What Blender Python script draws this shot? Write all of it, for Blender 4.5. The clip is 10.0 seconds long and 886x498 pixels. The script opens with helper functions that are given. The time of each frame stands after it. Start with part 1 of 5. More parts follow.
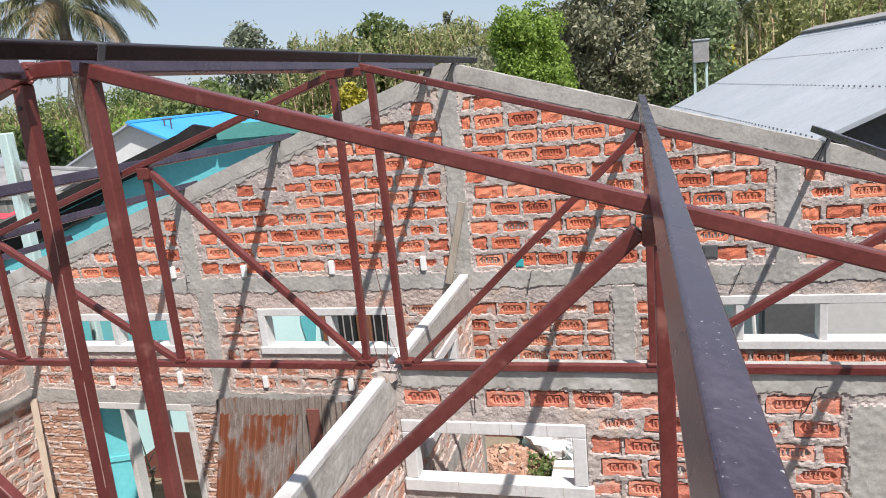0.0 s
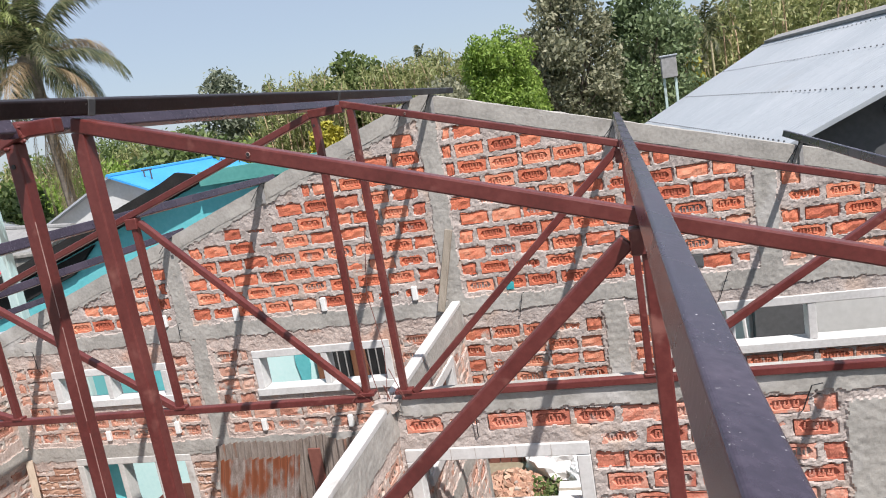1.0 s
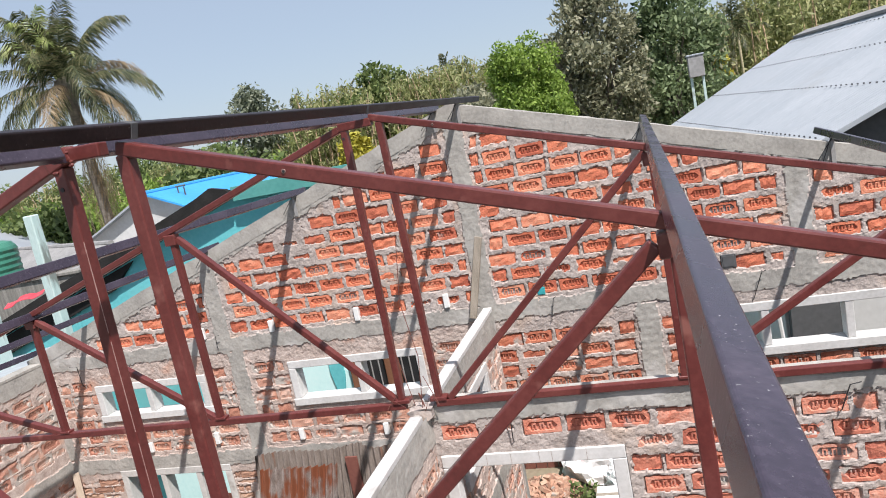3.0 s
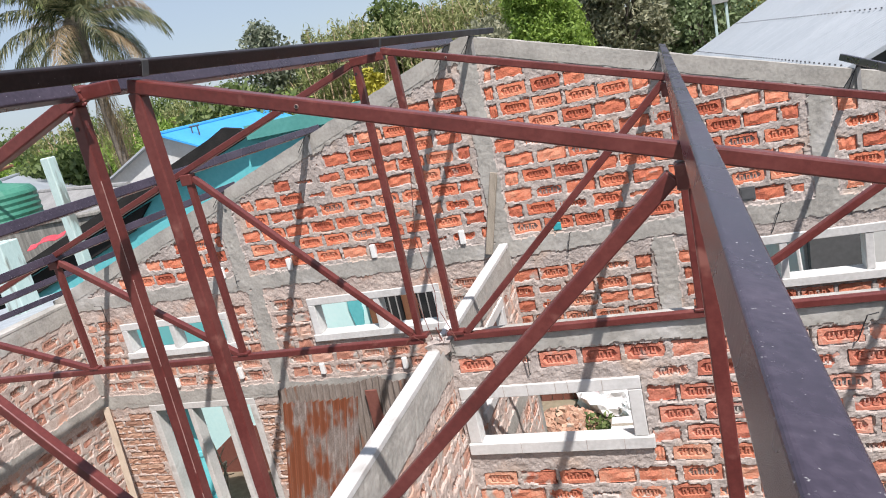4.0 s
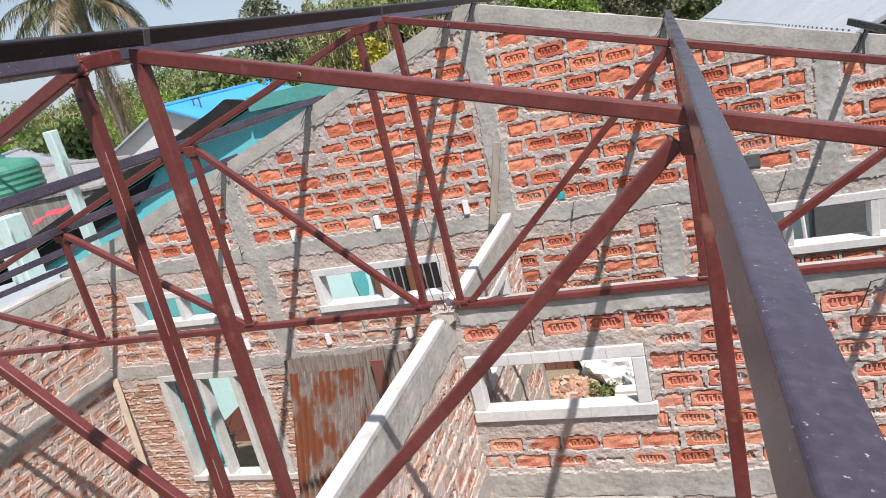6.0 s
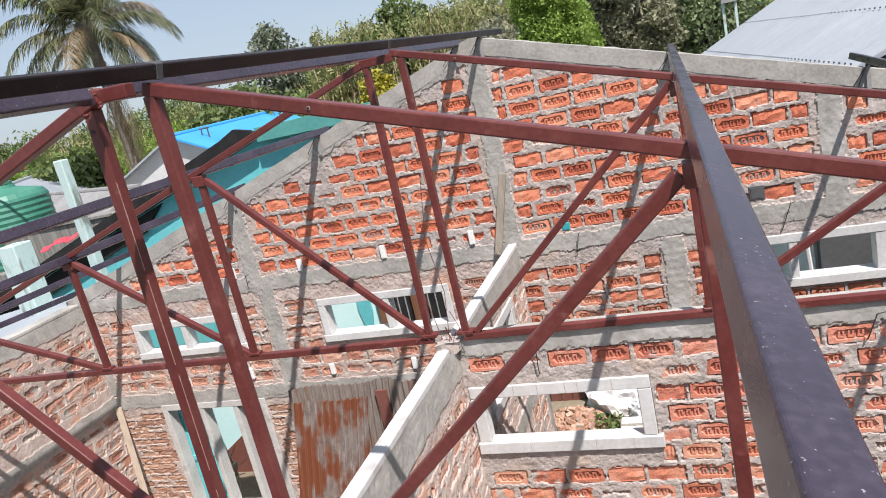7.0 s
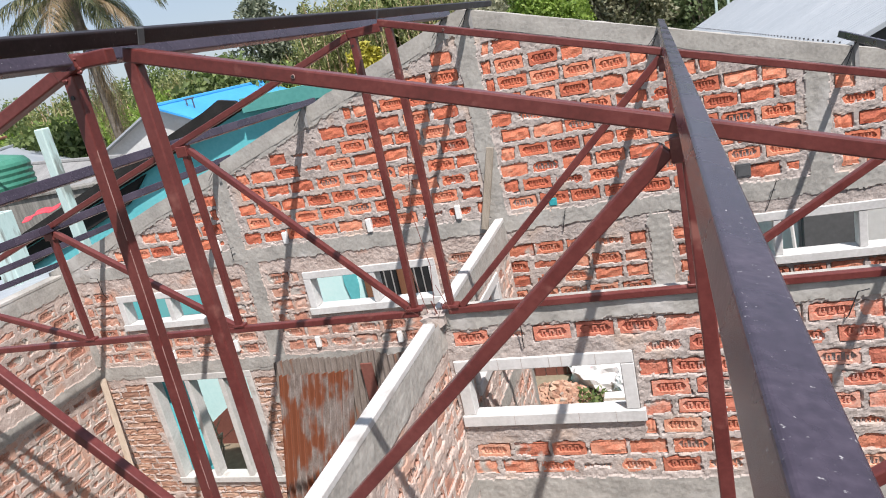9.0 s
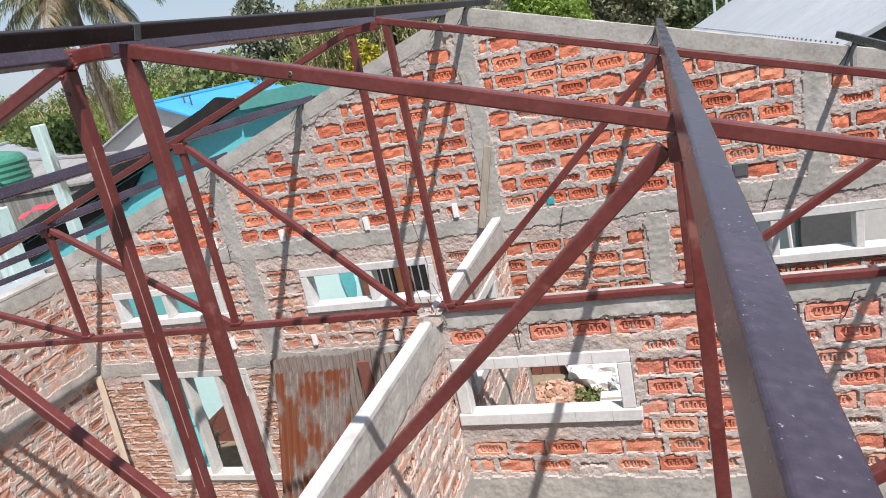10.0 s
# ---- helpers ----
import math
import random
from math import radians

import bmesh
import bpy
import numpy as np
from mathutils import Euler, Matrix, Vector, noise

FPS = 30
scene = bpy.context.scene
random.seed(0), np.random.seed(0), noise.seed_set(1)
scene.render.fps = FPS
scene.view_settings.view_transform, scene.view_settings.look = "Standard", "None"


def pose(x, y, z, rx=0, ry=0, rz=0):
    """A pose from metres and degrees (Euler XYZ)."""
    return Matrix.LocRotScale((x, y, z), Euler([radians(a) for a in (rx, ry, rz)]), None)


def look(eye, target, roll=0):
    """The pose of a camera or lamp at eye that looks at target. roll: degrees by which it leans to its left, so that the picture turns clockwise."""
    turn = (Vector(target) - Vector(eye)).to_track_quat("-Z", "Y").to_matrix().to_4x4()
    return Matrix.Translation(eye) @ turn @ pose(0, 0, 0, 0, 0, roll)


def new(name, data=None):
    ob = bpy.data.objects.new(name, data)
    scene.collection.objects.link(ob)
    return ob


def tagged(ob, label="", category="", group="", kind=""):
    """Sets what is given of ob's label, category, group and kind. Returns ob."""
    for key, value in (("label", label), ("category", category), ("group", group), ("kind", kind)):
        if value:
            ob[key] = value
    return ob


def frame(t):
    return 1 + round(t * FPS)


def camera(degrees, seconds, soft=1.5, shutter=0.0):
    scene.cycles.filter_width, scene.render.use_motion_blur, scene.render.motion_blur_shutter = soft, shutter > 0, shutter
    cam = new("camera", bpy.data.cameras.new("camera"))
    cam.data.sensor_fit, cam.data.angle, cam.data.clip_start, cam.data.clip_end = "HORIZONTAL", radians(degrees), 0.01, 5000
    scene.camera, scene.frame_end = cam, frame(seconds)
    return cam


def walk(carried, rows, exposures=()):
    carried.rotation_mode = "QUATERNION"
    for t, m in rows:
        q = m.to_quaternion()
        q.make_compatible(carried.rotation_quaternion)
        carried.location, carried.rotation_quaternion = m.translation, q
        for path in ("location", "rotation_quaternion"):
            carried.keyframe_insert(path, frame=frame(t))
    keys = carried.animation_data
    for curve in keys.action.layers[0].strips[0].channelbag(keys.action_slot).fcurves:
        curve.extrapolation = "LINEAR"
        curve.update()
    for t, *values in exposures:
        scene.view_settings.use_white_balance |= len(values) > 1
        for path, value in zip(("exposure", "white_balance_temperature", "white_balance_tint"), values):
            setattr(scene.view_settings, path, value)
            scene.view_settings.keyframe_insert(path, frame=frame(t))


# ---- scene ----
cam = camera(64.07, 10.0, 1.0)
PATH = [
    (0, (-0.086, -0.139, 4.628), (-0.621, 1.736, 4.183), -5.69),
    (0.5, (-0.099, -0.176, 4.617), (-0.588, 1.720, 4.207), -8.48),
    (1, (-0.095, -0.191, 4.627), (-0.587, 1.712, 4.259), -9.65),
    (1.5, (-0.079, -0.212, 4.641), (-0.573, 1.703, 4.346), -10.88),
    (2, (-0.079, -0.224, 4.647), (-0.633, 1.676, 4.358), -11.88),
    (2.5, (-0.082, -0.229, 4.643), (-0.647, 1.663, 4.324), -11.59),
    (3.8, (-0.088, -0.246, 4.639), (-0.684, 1.620, 4.235), -12.31),
    (4, (-0.086, -0.239, 4.633), (-0.722, 1.592, 4.140), -12.79),
    (4.5, (-0.094, -0.236, 4.625), (-0.744, 1.553, 4.011), -13.68),
    (5, (-0.090, -0.243, 4.624), (-0.742, 1.539, 3.992), -13.96),
    (5.5, (-0.088, -0.245, 4.623), (-0.743, 1.543, 4.011), -13.74),
    (7, (-0.082, -0.263, 4.635), (-0.741, 1.562, 4.150), -13.13),
    (7.5, (-0.080, -0.264, 4.636), (-0.737, 1.563, 4.156), -13.35),
    (8, (-0.080, -0.265, 4.635), (-0.740, 1.558, 4.141), -13.44),
    (8.5, (-0.081, -0.256, 4.627), (-0.731, 1.559, 4.095), -13.11),
    (9, (-0.082, -0.256, 4.625), (-0.715, 1.557, 4.066), -12.36),
    (9.5, (-0.083, -0.251, 4.622), (-0.712, 1.559, 4.052), -12.16),
    (10, (-0.083, -0.252, 4.622), (-0.709, 1.562, 4.058), -12.05),
]
walk(cam, [(t, look(eye, target, roll)) for t, eye, target, roll in PATH])

# ---- world and sun ----
SUN_WAY = Vector((-0.42, 0.47, -1.0)).normalized()
world = bpy.data.worlds.new("hazy_sky")
scene.world = world
world.use_nodes = True
wn = world.node_tree.nodes
sky = wn.new("ShaderNodeTexSky")
sky.sky_type = "NISHITA"
sky.sun_disc = False
sky.sun_elevation = math.asin(-SUN_WAY.z)
sky.sun_rotation = math.atan2(-SUN_WAY.x, -SUN_WAY.y)
sky.air_density, sky.dust_density, sky.ozone_density = 1.0, 1.0, 1.5
wn["Background"].inputs[1].default_value = 0.108
haze = wn.new("ShaderNodeMix")
haze.data_type = "RGBA"
haze.inputs[0].default_value = 0.7
haze.inputs[7].default_value = (3.15, 3.65, 4.5, 1)
world.node_tree.links.new(sky.outputs[0], haze.inputs[6])
world.node_tree.links.new(haze.outputs[2], wn["Background"].inputs[0])
sun = new("sun", bpy.data.lights.new("sun", "SUN"))
sun.data.energy, sun.data.angle, sun.data.color = 5.0, radians(0.6), (1.0, 0.95, 0.925)
sun.matrix_world = look((0, 0, 20), Vector((0, 0, 20)) + SUN_WAY)
scene.view_settings.exposure = 0.54

# ---- materials ----


def material(name, stops, scale=8.0, fine=60.0, rough=0.8, metal=0.0, bump=0.25, stretch=(1, 1, 1), vary=0.0, island=0.0,
             stain=None, stain_scale=1.5, stain_at=0.58, distance=0.01, spec=0.5, through_light=0.0, detail=6.0):
    """A procedural surface: two scales of noise over a few base colours, an optional stain colour, and relief."""
    m = bpy.data.materials.new(name)
    m.use_nodes = True
    nt = m.node_tree
    n, l = nt.nodes, nt.links
    bsdf = n["Principled BSDF"]
    co = n.new("ShaderNodeTexCoord")
    mp = n.new("ShaderNodeMapping")
    mp.inputs["Scale"].default_value = stretch
    l.new(co.outputs["Object"], mp.inputs[0])
    vec = mp.outputs[0]
    if vary or island:
        src = n.new("ShaderNodeObjectInfo").outputs["Random"] if vary else n.new("ShaderNodeNewGeometry").outputs["Random Per Island"]
        shift = n.new("ShaderNodeVectorMath")
        shift.operation = "MULTIPLY_ADD"
        comb = n.new("ShaderNodeCombineXYZ")
        for i in range(3):
            l.new(src, comb.inputs[i])
        shift.inputs[1].default_value = (37.0, 53.0, 71.0)
        l.new(comb.outputs[0], shift.inputs[0])
        l.new(vec, shift.inputs[2])
        vec = shift.outputs[0]
    big = n.new("ShaderNodeTexNoise")
    big.inputs["Scale"].default_value, big.inputs["Detail"].default_value = scale, detail
    small = n.new("ShaderNodeTexNoise")
    small.inputs["Scale"].default_value, small.inputs["Detail"].default_value = fine, 4.0
    l.new(vec, big.inputs["Vector"])
    l.new(vec, small.inputs["Vector"])
    mixv = n.new("ShaderNodeMath")
    mixv.operation = "MULTIPLY_ADD"
    mixv.inputs[1].default_value = 0.45
    l.new(small.outputs["Fac"], mixv.inputs[0])
    half = n.new("ShaderNodeMath")
    half.operation = "MULTIPLY"
    half.inputs[1].default_value = 0.6
    l.new(big.outputs["Fac"], half.inputs[0])
    l.new(half.outputs[0], mixv.inputs[2])
    value = mixv.outputs[0]
    if vary or island:
        add = n.new("ShaderNodeMath")
        add.operation = "MULTIPLY_ADD"
        add.inputs[1].default_value = vary or island
        l.new(src, add.inputs[0])
        l.new(value, add.inputs[2])
        off = n.new("ShaderNodeMath")
        off.operation = "SUBTRACT"
        off.inputs[1].default_value = (vary or island) / 2
        l.new(add.outputs[0], off.inputs[0])
        value = off.outputs[0]
    ramp = n.new("ShaderNodeValToRGB")
    while len(ramp.color_ramp.elements) < len(stops):
        ramp.color_ramp.elements.new(0.5)
    for i, c in enumerate(stops):
        e = ramp.color_ramp.elements[i]
        e.position = 0.3 + 0.45 * i / max(1, len(stops) - 1)
        e.color = (*c, 1)
    l.new(value, ramp.inputs[0])
    colour = ramp.outputs[0]
    if stain:
        sn = n.new("ShaderNodeTexNoise")
        sn.inputs["Scale"].default_value, sn.inputs["Detail"].default_value = stain_scale, 8.0
        l.new(vec, sn.inputs["Vector"])
        sr = n.new("ShaderNodeMapRange")
        sr.inputs[1].default_value, sr.inputs[2].default_value = stain_at, stain_at + 0.1
        l.new(sn.outputs["Fac"], sr.inputs[0])
        mx = n.new("ShaderNodeMix")
        mx.data_type = "RGBA"
        l.new(sr.outputs[0], mx.inputs[0])
        l.new(colour, mx.inputs[6])
        mx.inputs[7].default_value = (*stain, 1)
        colour = mx.outputs[2]
    l.new(colour, bsdf.inputs["Base Color"])
    bsdf.inputs["Metallic"].default_value = metal
    bsdf.inputs["Specular IOR Level"].default_value = spec
    rr = n.new("ShaderNodeMapRange")
    rr.inputs[3].default_value, rr.inputs[4].default_value = max(0.02, rough - 0.16), min(1.0, rough + 0.16)
    l.new(big.outputs["Fac"], rr.inputs[0])
    l.new(rr.outputs[0], bsdf.inputs["Roughness"])
    if bump:
        bp = n.new("ShaderNodeBump")
        bp.inputs["Strength"].default_value, bp.inputs["Distance"].default_value = bump, distance
        l.new(mixv.outputs[0], bp.inputs["Height"])
        l.new(bp.outputs[0], bsdf.inputs["Normal"])
    if through_light:
        tr = n.new("ShaderNodeBsdfTranslucent")
        l.new(colour, tr.inputs[0])
        ms = n.new("ShaderNodeMixShader")
        ms.inputs[0].default_value = through_light
        l.new(bsdf.outputs[0], ms.inputs[1])
        l.new(tr.outputs[0], ms.inputs[2])
        l.new(ms.outputs[0], n["Material Output"].inputs[0])
    return m


M_MORTAR = material("mortar", [(0.252, 0.215, 0.193), (0.384, 0.33, 0.301), (0.502, 0.437, 0.402)], 9, 70, 0.9, bump=0.7, distance=0.012, stain=(0.42, 0.33, 0.275), stain_scale=3.0, stain_at=0.56)
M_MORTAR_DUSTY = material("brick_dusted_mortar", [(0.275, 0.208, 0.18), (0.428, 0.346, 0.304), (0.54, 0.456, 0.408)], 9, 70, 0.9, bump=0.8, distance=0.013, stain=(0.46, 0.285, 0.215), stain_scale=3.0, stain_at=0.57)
M_CONCRETE = material("fresh_concrete", [(0.22, 0.208, 0.188), (0.33, 0.313, 0.284), (0.42, 0.398, 0.363)], 6, 45, 0.85, bump=0.55, distance=0.01, stain=(0.44, 0.42, 0.395), stain_scale=2.4)
M_WHITE = material("white_cast_frame", [(0.43, 0.42, 0.405), (0.54, 0.53, 0.515), (0.64, 0.63, 0.615)], 4, 40, 0.75, bump=0.2, stain=(0.36, 0.33, 0.3), stain_scale=3.0, stain_at=0.66)
M_BRICK = material("orange_brick", [(0.39, 0.1, 0.057), (0.62, 0.185, 0.098), (0.7, 0.31, 0.195)], 9, 80, 0.85, bump=0.8, distance=0.013, vary=0.35, stain=(0.42, 0.38, 0.34), stain_scale=7.0, stain_at=0.66)
M_BRICK_PALE = material("mortar_washed_brick", [(0.38, 0.112, 0.073), (0.575, 0.205, 0.132), (0.635, 0.35, 0.265)], 9, 80, 0.88, bump=0.8, distance=0.013, vary=0.35, stain=(0.43, 0.39, 0.35), stain_scale=6.0, stain_at=0.59)
M_BRICK_SOFT = material("pale_orange_brick", [(0.37, 0.115, 0.07), (0.55, 0.2, 0.118), (0.62, 0.33, 0.225)], 9, 80, 0.86, bump=0.8, distance=0.013, vary=0.35, stain=(0.42, 0.385, 0.345), stain_scale=7.0, stain_at=0.59)
M_BRICK_STUFF = material("orange_brick_run", [(0.34, 0.1, 0.06), (0.53, 0.177, 0.1), (0.61, 0.3, 0.2)], 9, 80, 0.87, bump=0.8, distance=0.013, island=0.35, stain=(0.42, 0.38, 0.34), stain_scale=6.0, stain_at=0.57)
M_BRICK_PALE_RUN = material("mortar_washed_brick_run", [(0.34, 0.14, 0.095), (0.52, 0.25, 0.17), (0.57, 0.38, 0.3)], 9, 80, 0.88, bump=0.8, distance=0.013, island=0.35, stain=(0.43, 0.39, 0.35), stain_scale=6.0, stain_at=0.52)
M_BRICK_FLAT = material("brown_flat_brick", [(0.27, 0.15, 0.105), (0.42, 0.24, 0.165), (0.5, 0.33, 0.24)], 9, 80, 0.88, bump=0.5, island=0.4, stain=(0.4, 0.36, 0.32), stain_scale=6.0, stain_at=0.6)
M_PRIMER = material("red_oxide_primer", [(0.075, 0.018, 0.016), (0.118, 0.027, 0.024), (0.16, 0.045, 0.038)], 5, 70, 0.36, bump=0.12, stain=(0.22, 0.085, 0.07), stain_scale=9.0, stain_at=0.64)
M_WORN = material("worn_steel_edge", [(0.2, 0.1, 0.085), (0.36, 0.24, 0.21), (0.46, 0.34, 0.3)], 30, 90, 0.5, bump=0.1)
M_DARK = material("dark_purlin_paint", [(0.021, 0.016, 0.0235), (0.041, 0.031, 0.046), (0.074, 0.058, 0.08)], 3, 90, 0.27, bump=0.05, stain=(0.42, 0.41, 0.41), stain_scale=190.0, stain_at=0.672)
M_RIDGE = material("black_purlin_paint", [(0.007, 0.0045, 0.005), (0.0135, 0.0085, 0.009), (0.028, 0.018, 0.019)], 6, 90, 0.42, bump=0.08, spec=0.22, stain=(0.3, 0.28, 0.28), stain_scale=70.0, stain_at=0.7)
M_PLASTER = material("pale_plaster_top", [(0.38, 0.372, 0.362), (0.49, 0.48, 0.467), (0.58, 0.57, 0.56)], 4, 40, 0.8, bump=0.3, stain=(0.36, 0.34, 0.32), stain_scale=5.0, stain_at=0.6)
M_BRICK_SMEARED = material("mortar_smeared_brick", [(0.36, 0.17, 0.12), (0.48, 0.27, 0.2), (0.52, 0.38, 0.31)], 9, 80, 0.88, bump=0.8, distance=0.013, vary=0.35, stain=(0.42, 0.38, 0.34), stain_scale=9.0, stain_at=0.5)
M_FRAME = material("grey_cast_frame", [(0.37, 0.355, 0.335), (0.48, 0.465, 0.44), (0.57, 0.553, 0.53)], 4, 40, 0.8, bump=0.25, stain=(0.3, 0.27, 0.24), stain_scale=4.0, stain_at=0.62)
M_PLANK = material("pale_dry_plank", [(0.27, 0.21, 0.155), (0.37, 0.295, 0.225), (0.45, 0.37, 0.29)], 6, 60, 0.85, bump=0.3, stretch=(6, 6, 0.7))
M_PVC = material("white_plastic", [(0.62, 0.62, 0.6), (0.7, 0.7, 0.68), (0.76, 0.76, 0.74)], 5, 50, 0.5, bump=0.05)
M_WOOD = material("raw_timber", [(0.28, 0.19, 0.11), (0.42, 0.3, 0.19), (0.5, 0.39, 0.27)], 6, 60, 0.8, bump=0.3, stretch=(6, 6, 0.7))
M_CARD = material("pale_brown_cardboard", [(0.36, 0.26, 0.175), (0.47, 0.345, 0.24), (0.54, 0.41, 0.3)], 4, 40, 0.85, bump=0.15)
M_GREYWOOD = material("weathered_timber", [(0.17, 0.14, 0.11), (0.28, 0.24, 0.19), (0.36, 0.31, 0.26)], 6, 60, 0.85, bump=0.3, stretch=(6, 6, 0.7))
M_TIN = material("rusted_corrugated_sheet", [(0.15, 0.105, 0.085), (0.3, 0.25, 0.225), (0.43, 0.39, 0.365)], 5, 34, 0.65, metal=0.15, bump=0.25, stretch=(3.2, 3.2, 1.5), stain=(0.25, 0.085, 0.042), stain_scale=1.7, stain_at=0.465)
M_TIN_OLD = material("old_brown_corrugated_sheet", [(0.13, 0.1, 0.085), (0.24, 0.2, 0.172), (0.36, 0.31, 0.28)], 4, 30, 0.7, metal=0.1, bump=0.2, stretch=(7, 7, 0.8), stain=(0.24, 0.11, 0.065), stain_scale=1.5, stain_at=0.6)
M_ROOF = material("pale_steel_sheet", [(0.29, 0.315, 0.34), (0.34, 0.365, 0.39), (0.39, 0.41, 0.435)], 0.8, 14, 0.45, metal=0.15, bump=0.05, stain=(0.32, 0.33, 0.34), stain_scale=0.7, stain_at=0.62)
M_ROOF_GREY = material("old_grey_roof", [(0.15, 0.145, 0.14), (0.25, 0.243, 0.235), (0.35, 0.342, 0.335)], 1.0, 12, 0.7, bump=0.1)
M_BLUE = material("blue_steel_sheet", [(0.03, 0.24, 0.56), (0.045, 0.3, 0.66), (0.07, 0.36, 0.7)], 0.8, 9, 0.5, bump=0.05)
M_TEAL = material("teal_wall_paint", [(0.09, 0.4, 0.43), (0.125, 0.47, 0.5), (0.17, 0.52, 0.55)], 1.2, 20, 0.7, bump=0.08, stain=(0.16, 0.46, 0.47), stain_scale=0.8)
# paler copy of the teal wall, with the sunlight put into its colour
M_CYAN = material("sunlit_pale_cyan_wall", [(0.5, 0.75, 0.75), (0.58, 0.81, 0.8), (0.64, 0.83, 0.82)], 1.2, 20, 0.7, bump=0.08, stain=(0.36, 0.6, 0.58), stain_scale=0.9)
M_TEALROOF = material("teal_roof_sheet", [(0.06, 0.24, 0.22), (0.09, 0.3, 0.27), (0.12, 0.34, 0.31)], 1.2, 18, 0.55, bump=0.06)
# tar on the roof edge; the same black also paints the shade under it
M_BLACK = material("black_tar_and_eave_shade", [(0.012, 0.011, 0.011), (0.02, 0.019, 0.018), (0.034, 0.031, 0.03)], 6, 50, 0.9, bump=0.3, spec=0.2)
M_BROWN = material("brown_dado_paint", [(0.12, 0.04, 0.03), (0.17, 0.06, 0.045), (0.21, 0.085, 0.065)], 2, 30, 0.6, bump=0.1)
M_HOUSE = material("white_house_paint", [(0.42, 0.42, 0.41), (0.5, 0.5, 0.49), (0.57, 0.57, 0.56)], 1.0, 14, 0.8, bump=0.05, stain=(0.45, 0.43, 0.4), stain_scale=0.7, stain_at=0.6)
M_POST = material("pale_green_post", [(0.34, 0.45, 0.43), (0.43, 0.54, 0.515), (0.5, 0.58, 0.56)], 4, 40, 0.8, bump=0.2, stain=(0.2, 0.22, 0.2), stain_scale=4.0, stain_at=0.53, stretch=(2, 2, 0.5))
M_STAINED = material("rain_stained_concrete", [(0.08, 0.08, 0.07), (0.2, 0.19, 0.17), (0.36, 0.34, 0.31)], 3, 30, 0.9, bump=0.4, stretch=(6, 6, 0.35))
M_TANK = material("green_tank_plastic", [(0.025, 0.14, 0.095), (0.045, 0.19, 0.13), (0.08, 0.25, 0.18)], 2, 20, 0.45, bump=0.03)
M_RED = material("red_cloth", [(0.4, 0.03, 0.05), (0.5, 0.05, 0.07), (0.55, 0.1, 0.12)], 3, 30, 0.85, bump=0.3)
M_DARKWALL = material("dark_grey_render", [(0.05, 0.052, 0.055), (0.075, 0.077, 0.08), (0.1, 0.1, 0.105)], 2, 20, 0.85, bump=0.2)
M_SOIL = material("soil_and_rubble_ground", [(0.12, 0.09, 0.06), (0.2, 0.16, 0.11), (0.28, 0.23, 0.17)], 0.6, 9, 0.95, bump=0.6, stain=(0.08, 0.11, 0.04), stain_scale=0.15, stain_at=0.5, distance=0.05)
M_FLOOR = material("bare_concrete_floor", [(0.2, 0.18, 0.16), (0.28, 0.26, 0.23), (0.36, 0.33, 0.3)], 1.5, 20, 0.9, bump=0.3, stain=(0.3, 0.17, 0.11), stain_scale=1.2)
M_SACK = material("white_woven_sack", [(0.6, 0.56, 0.55), (0.72, 0.7, 0.7), (0.8, 0.78, 0.78)], 6, 60, 0.8, bump=0.4, stain=(0.6, 0.4, 0.42), stain_scale=5.0, stain_at=0.62)
M_BARK = material("tree_bark", [(0.08, 0.065, 0.05), (0.15, 0.125, 0.1), (0.23, 0.2, 0.165)], 3, 30, 0.9, bump=0.5, stretch=(2, 2, 0.5), distance=0.03)
M_PALMBARK = material("palm_bark", [(0.08, 0.064, 0.048), (0.15, 0.125, 0.098), (0.22, 0.19, 0.155)], 3, 20, 0.9, bump=0.5, stretch=(0.6, 0.6, 4), distance=0.03)
M_ARECA = material("pale_areca_bark", [(0.26, 0.23, 0.14), (0.4, 0.36, 0.23), (0.5, 0.45, 0.31)], 3, 20, 0.85, bump=0.3, stretch=(0.6, 0.6, 4))
M_SHUTTER = material("brown_shutter_wood", [(0.13, 0.055, 0.03), (0.19, 0.085, 0.045), (0.25, 0.12, 0.07)], 4, 40, 0.6, bump=0.15, stretch=(5, 5, 0.6))
M_IRON = material("black_iron", [(0.012, 0.012, 0.013), (0.02, 0.02, 0.022), (0.035, 0.033, 0.032)], 6, 60, 0.5, bump=0.1)
M_GREENFLEX = material("teal_plastic", [(0.02, 0.22, 0.25), (0.03, 0.3, 0.33), (0.06, 0.38, 0.4)], 5, 50, 0.5, bump=0.05)


def leaf_material(name, a, b, c):
    return material(name, [a, b, c], 0.9, 6, 0.6, bump=0.0, island=0.5, through_light=0.42)


L_DARK = leaf_material("dark_leaves", (0.12, 0.13, 0.075), (0.235, 0.24, 0.15), (0.4, 0.39, 0.265))
L_DEEP = leaf_material("deep_green_leaves", (0.085, 0.125, 0.055), (0.165, 0.225, 0.105), (0.29, 0.36, 0.19))
L_BRIGHT = leaf_material("fresh_green_leaves", (0.11, 0.185, 0.025), (0.21, 0.315, 0.05), (0.33, 0.44, 0.1))
L_MID = leaf_material("mid_leaves", (0.07, 0.105, 0.03), (0.13, 0.185, 0.055), (0.23, 0.28, 0.1))
L_BAMBOO = leaf_material("bamboo_leaves", (0.15, 0.18, 0.06), (0.27, 0.3, 0.11), (0.42, 0.41, 0.2))
L_HILL = leaf_material("sunlit_hill_leaves", (0.1, 0.13, 0.04), (0.19, 0.225, 0.08), (0.33, 0.345, 0.15))
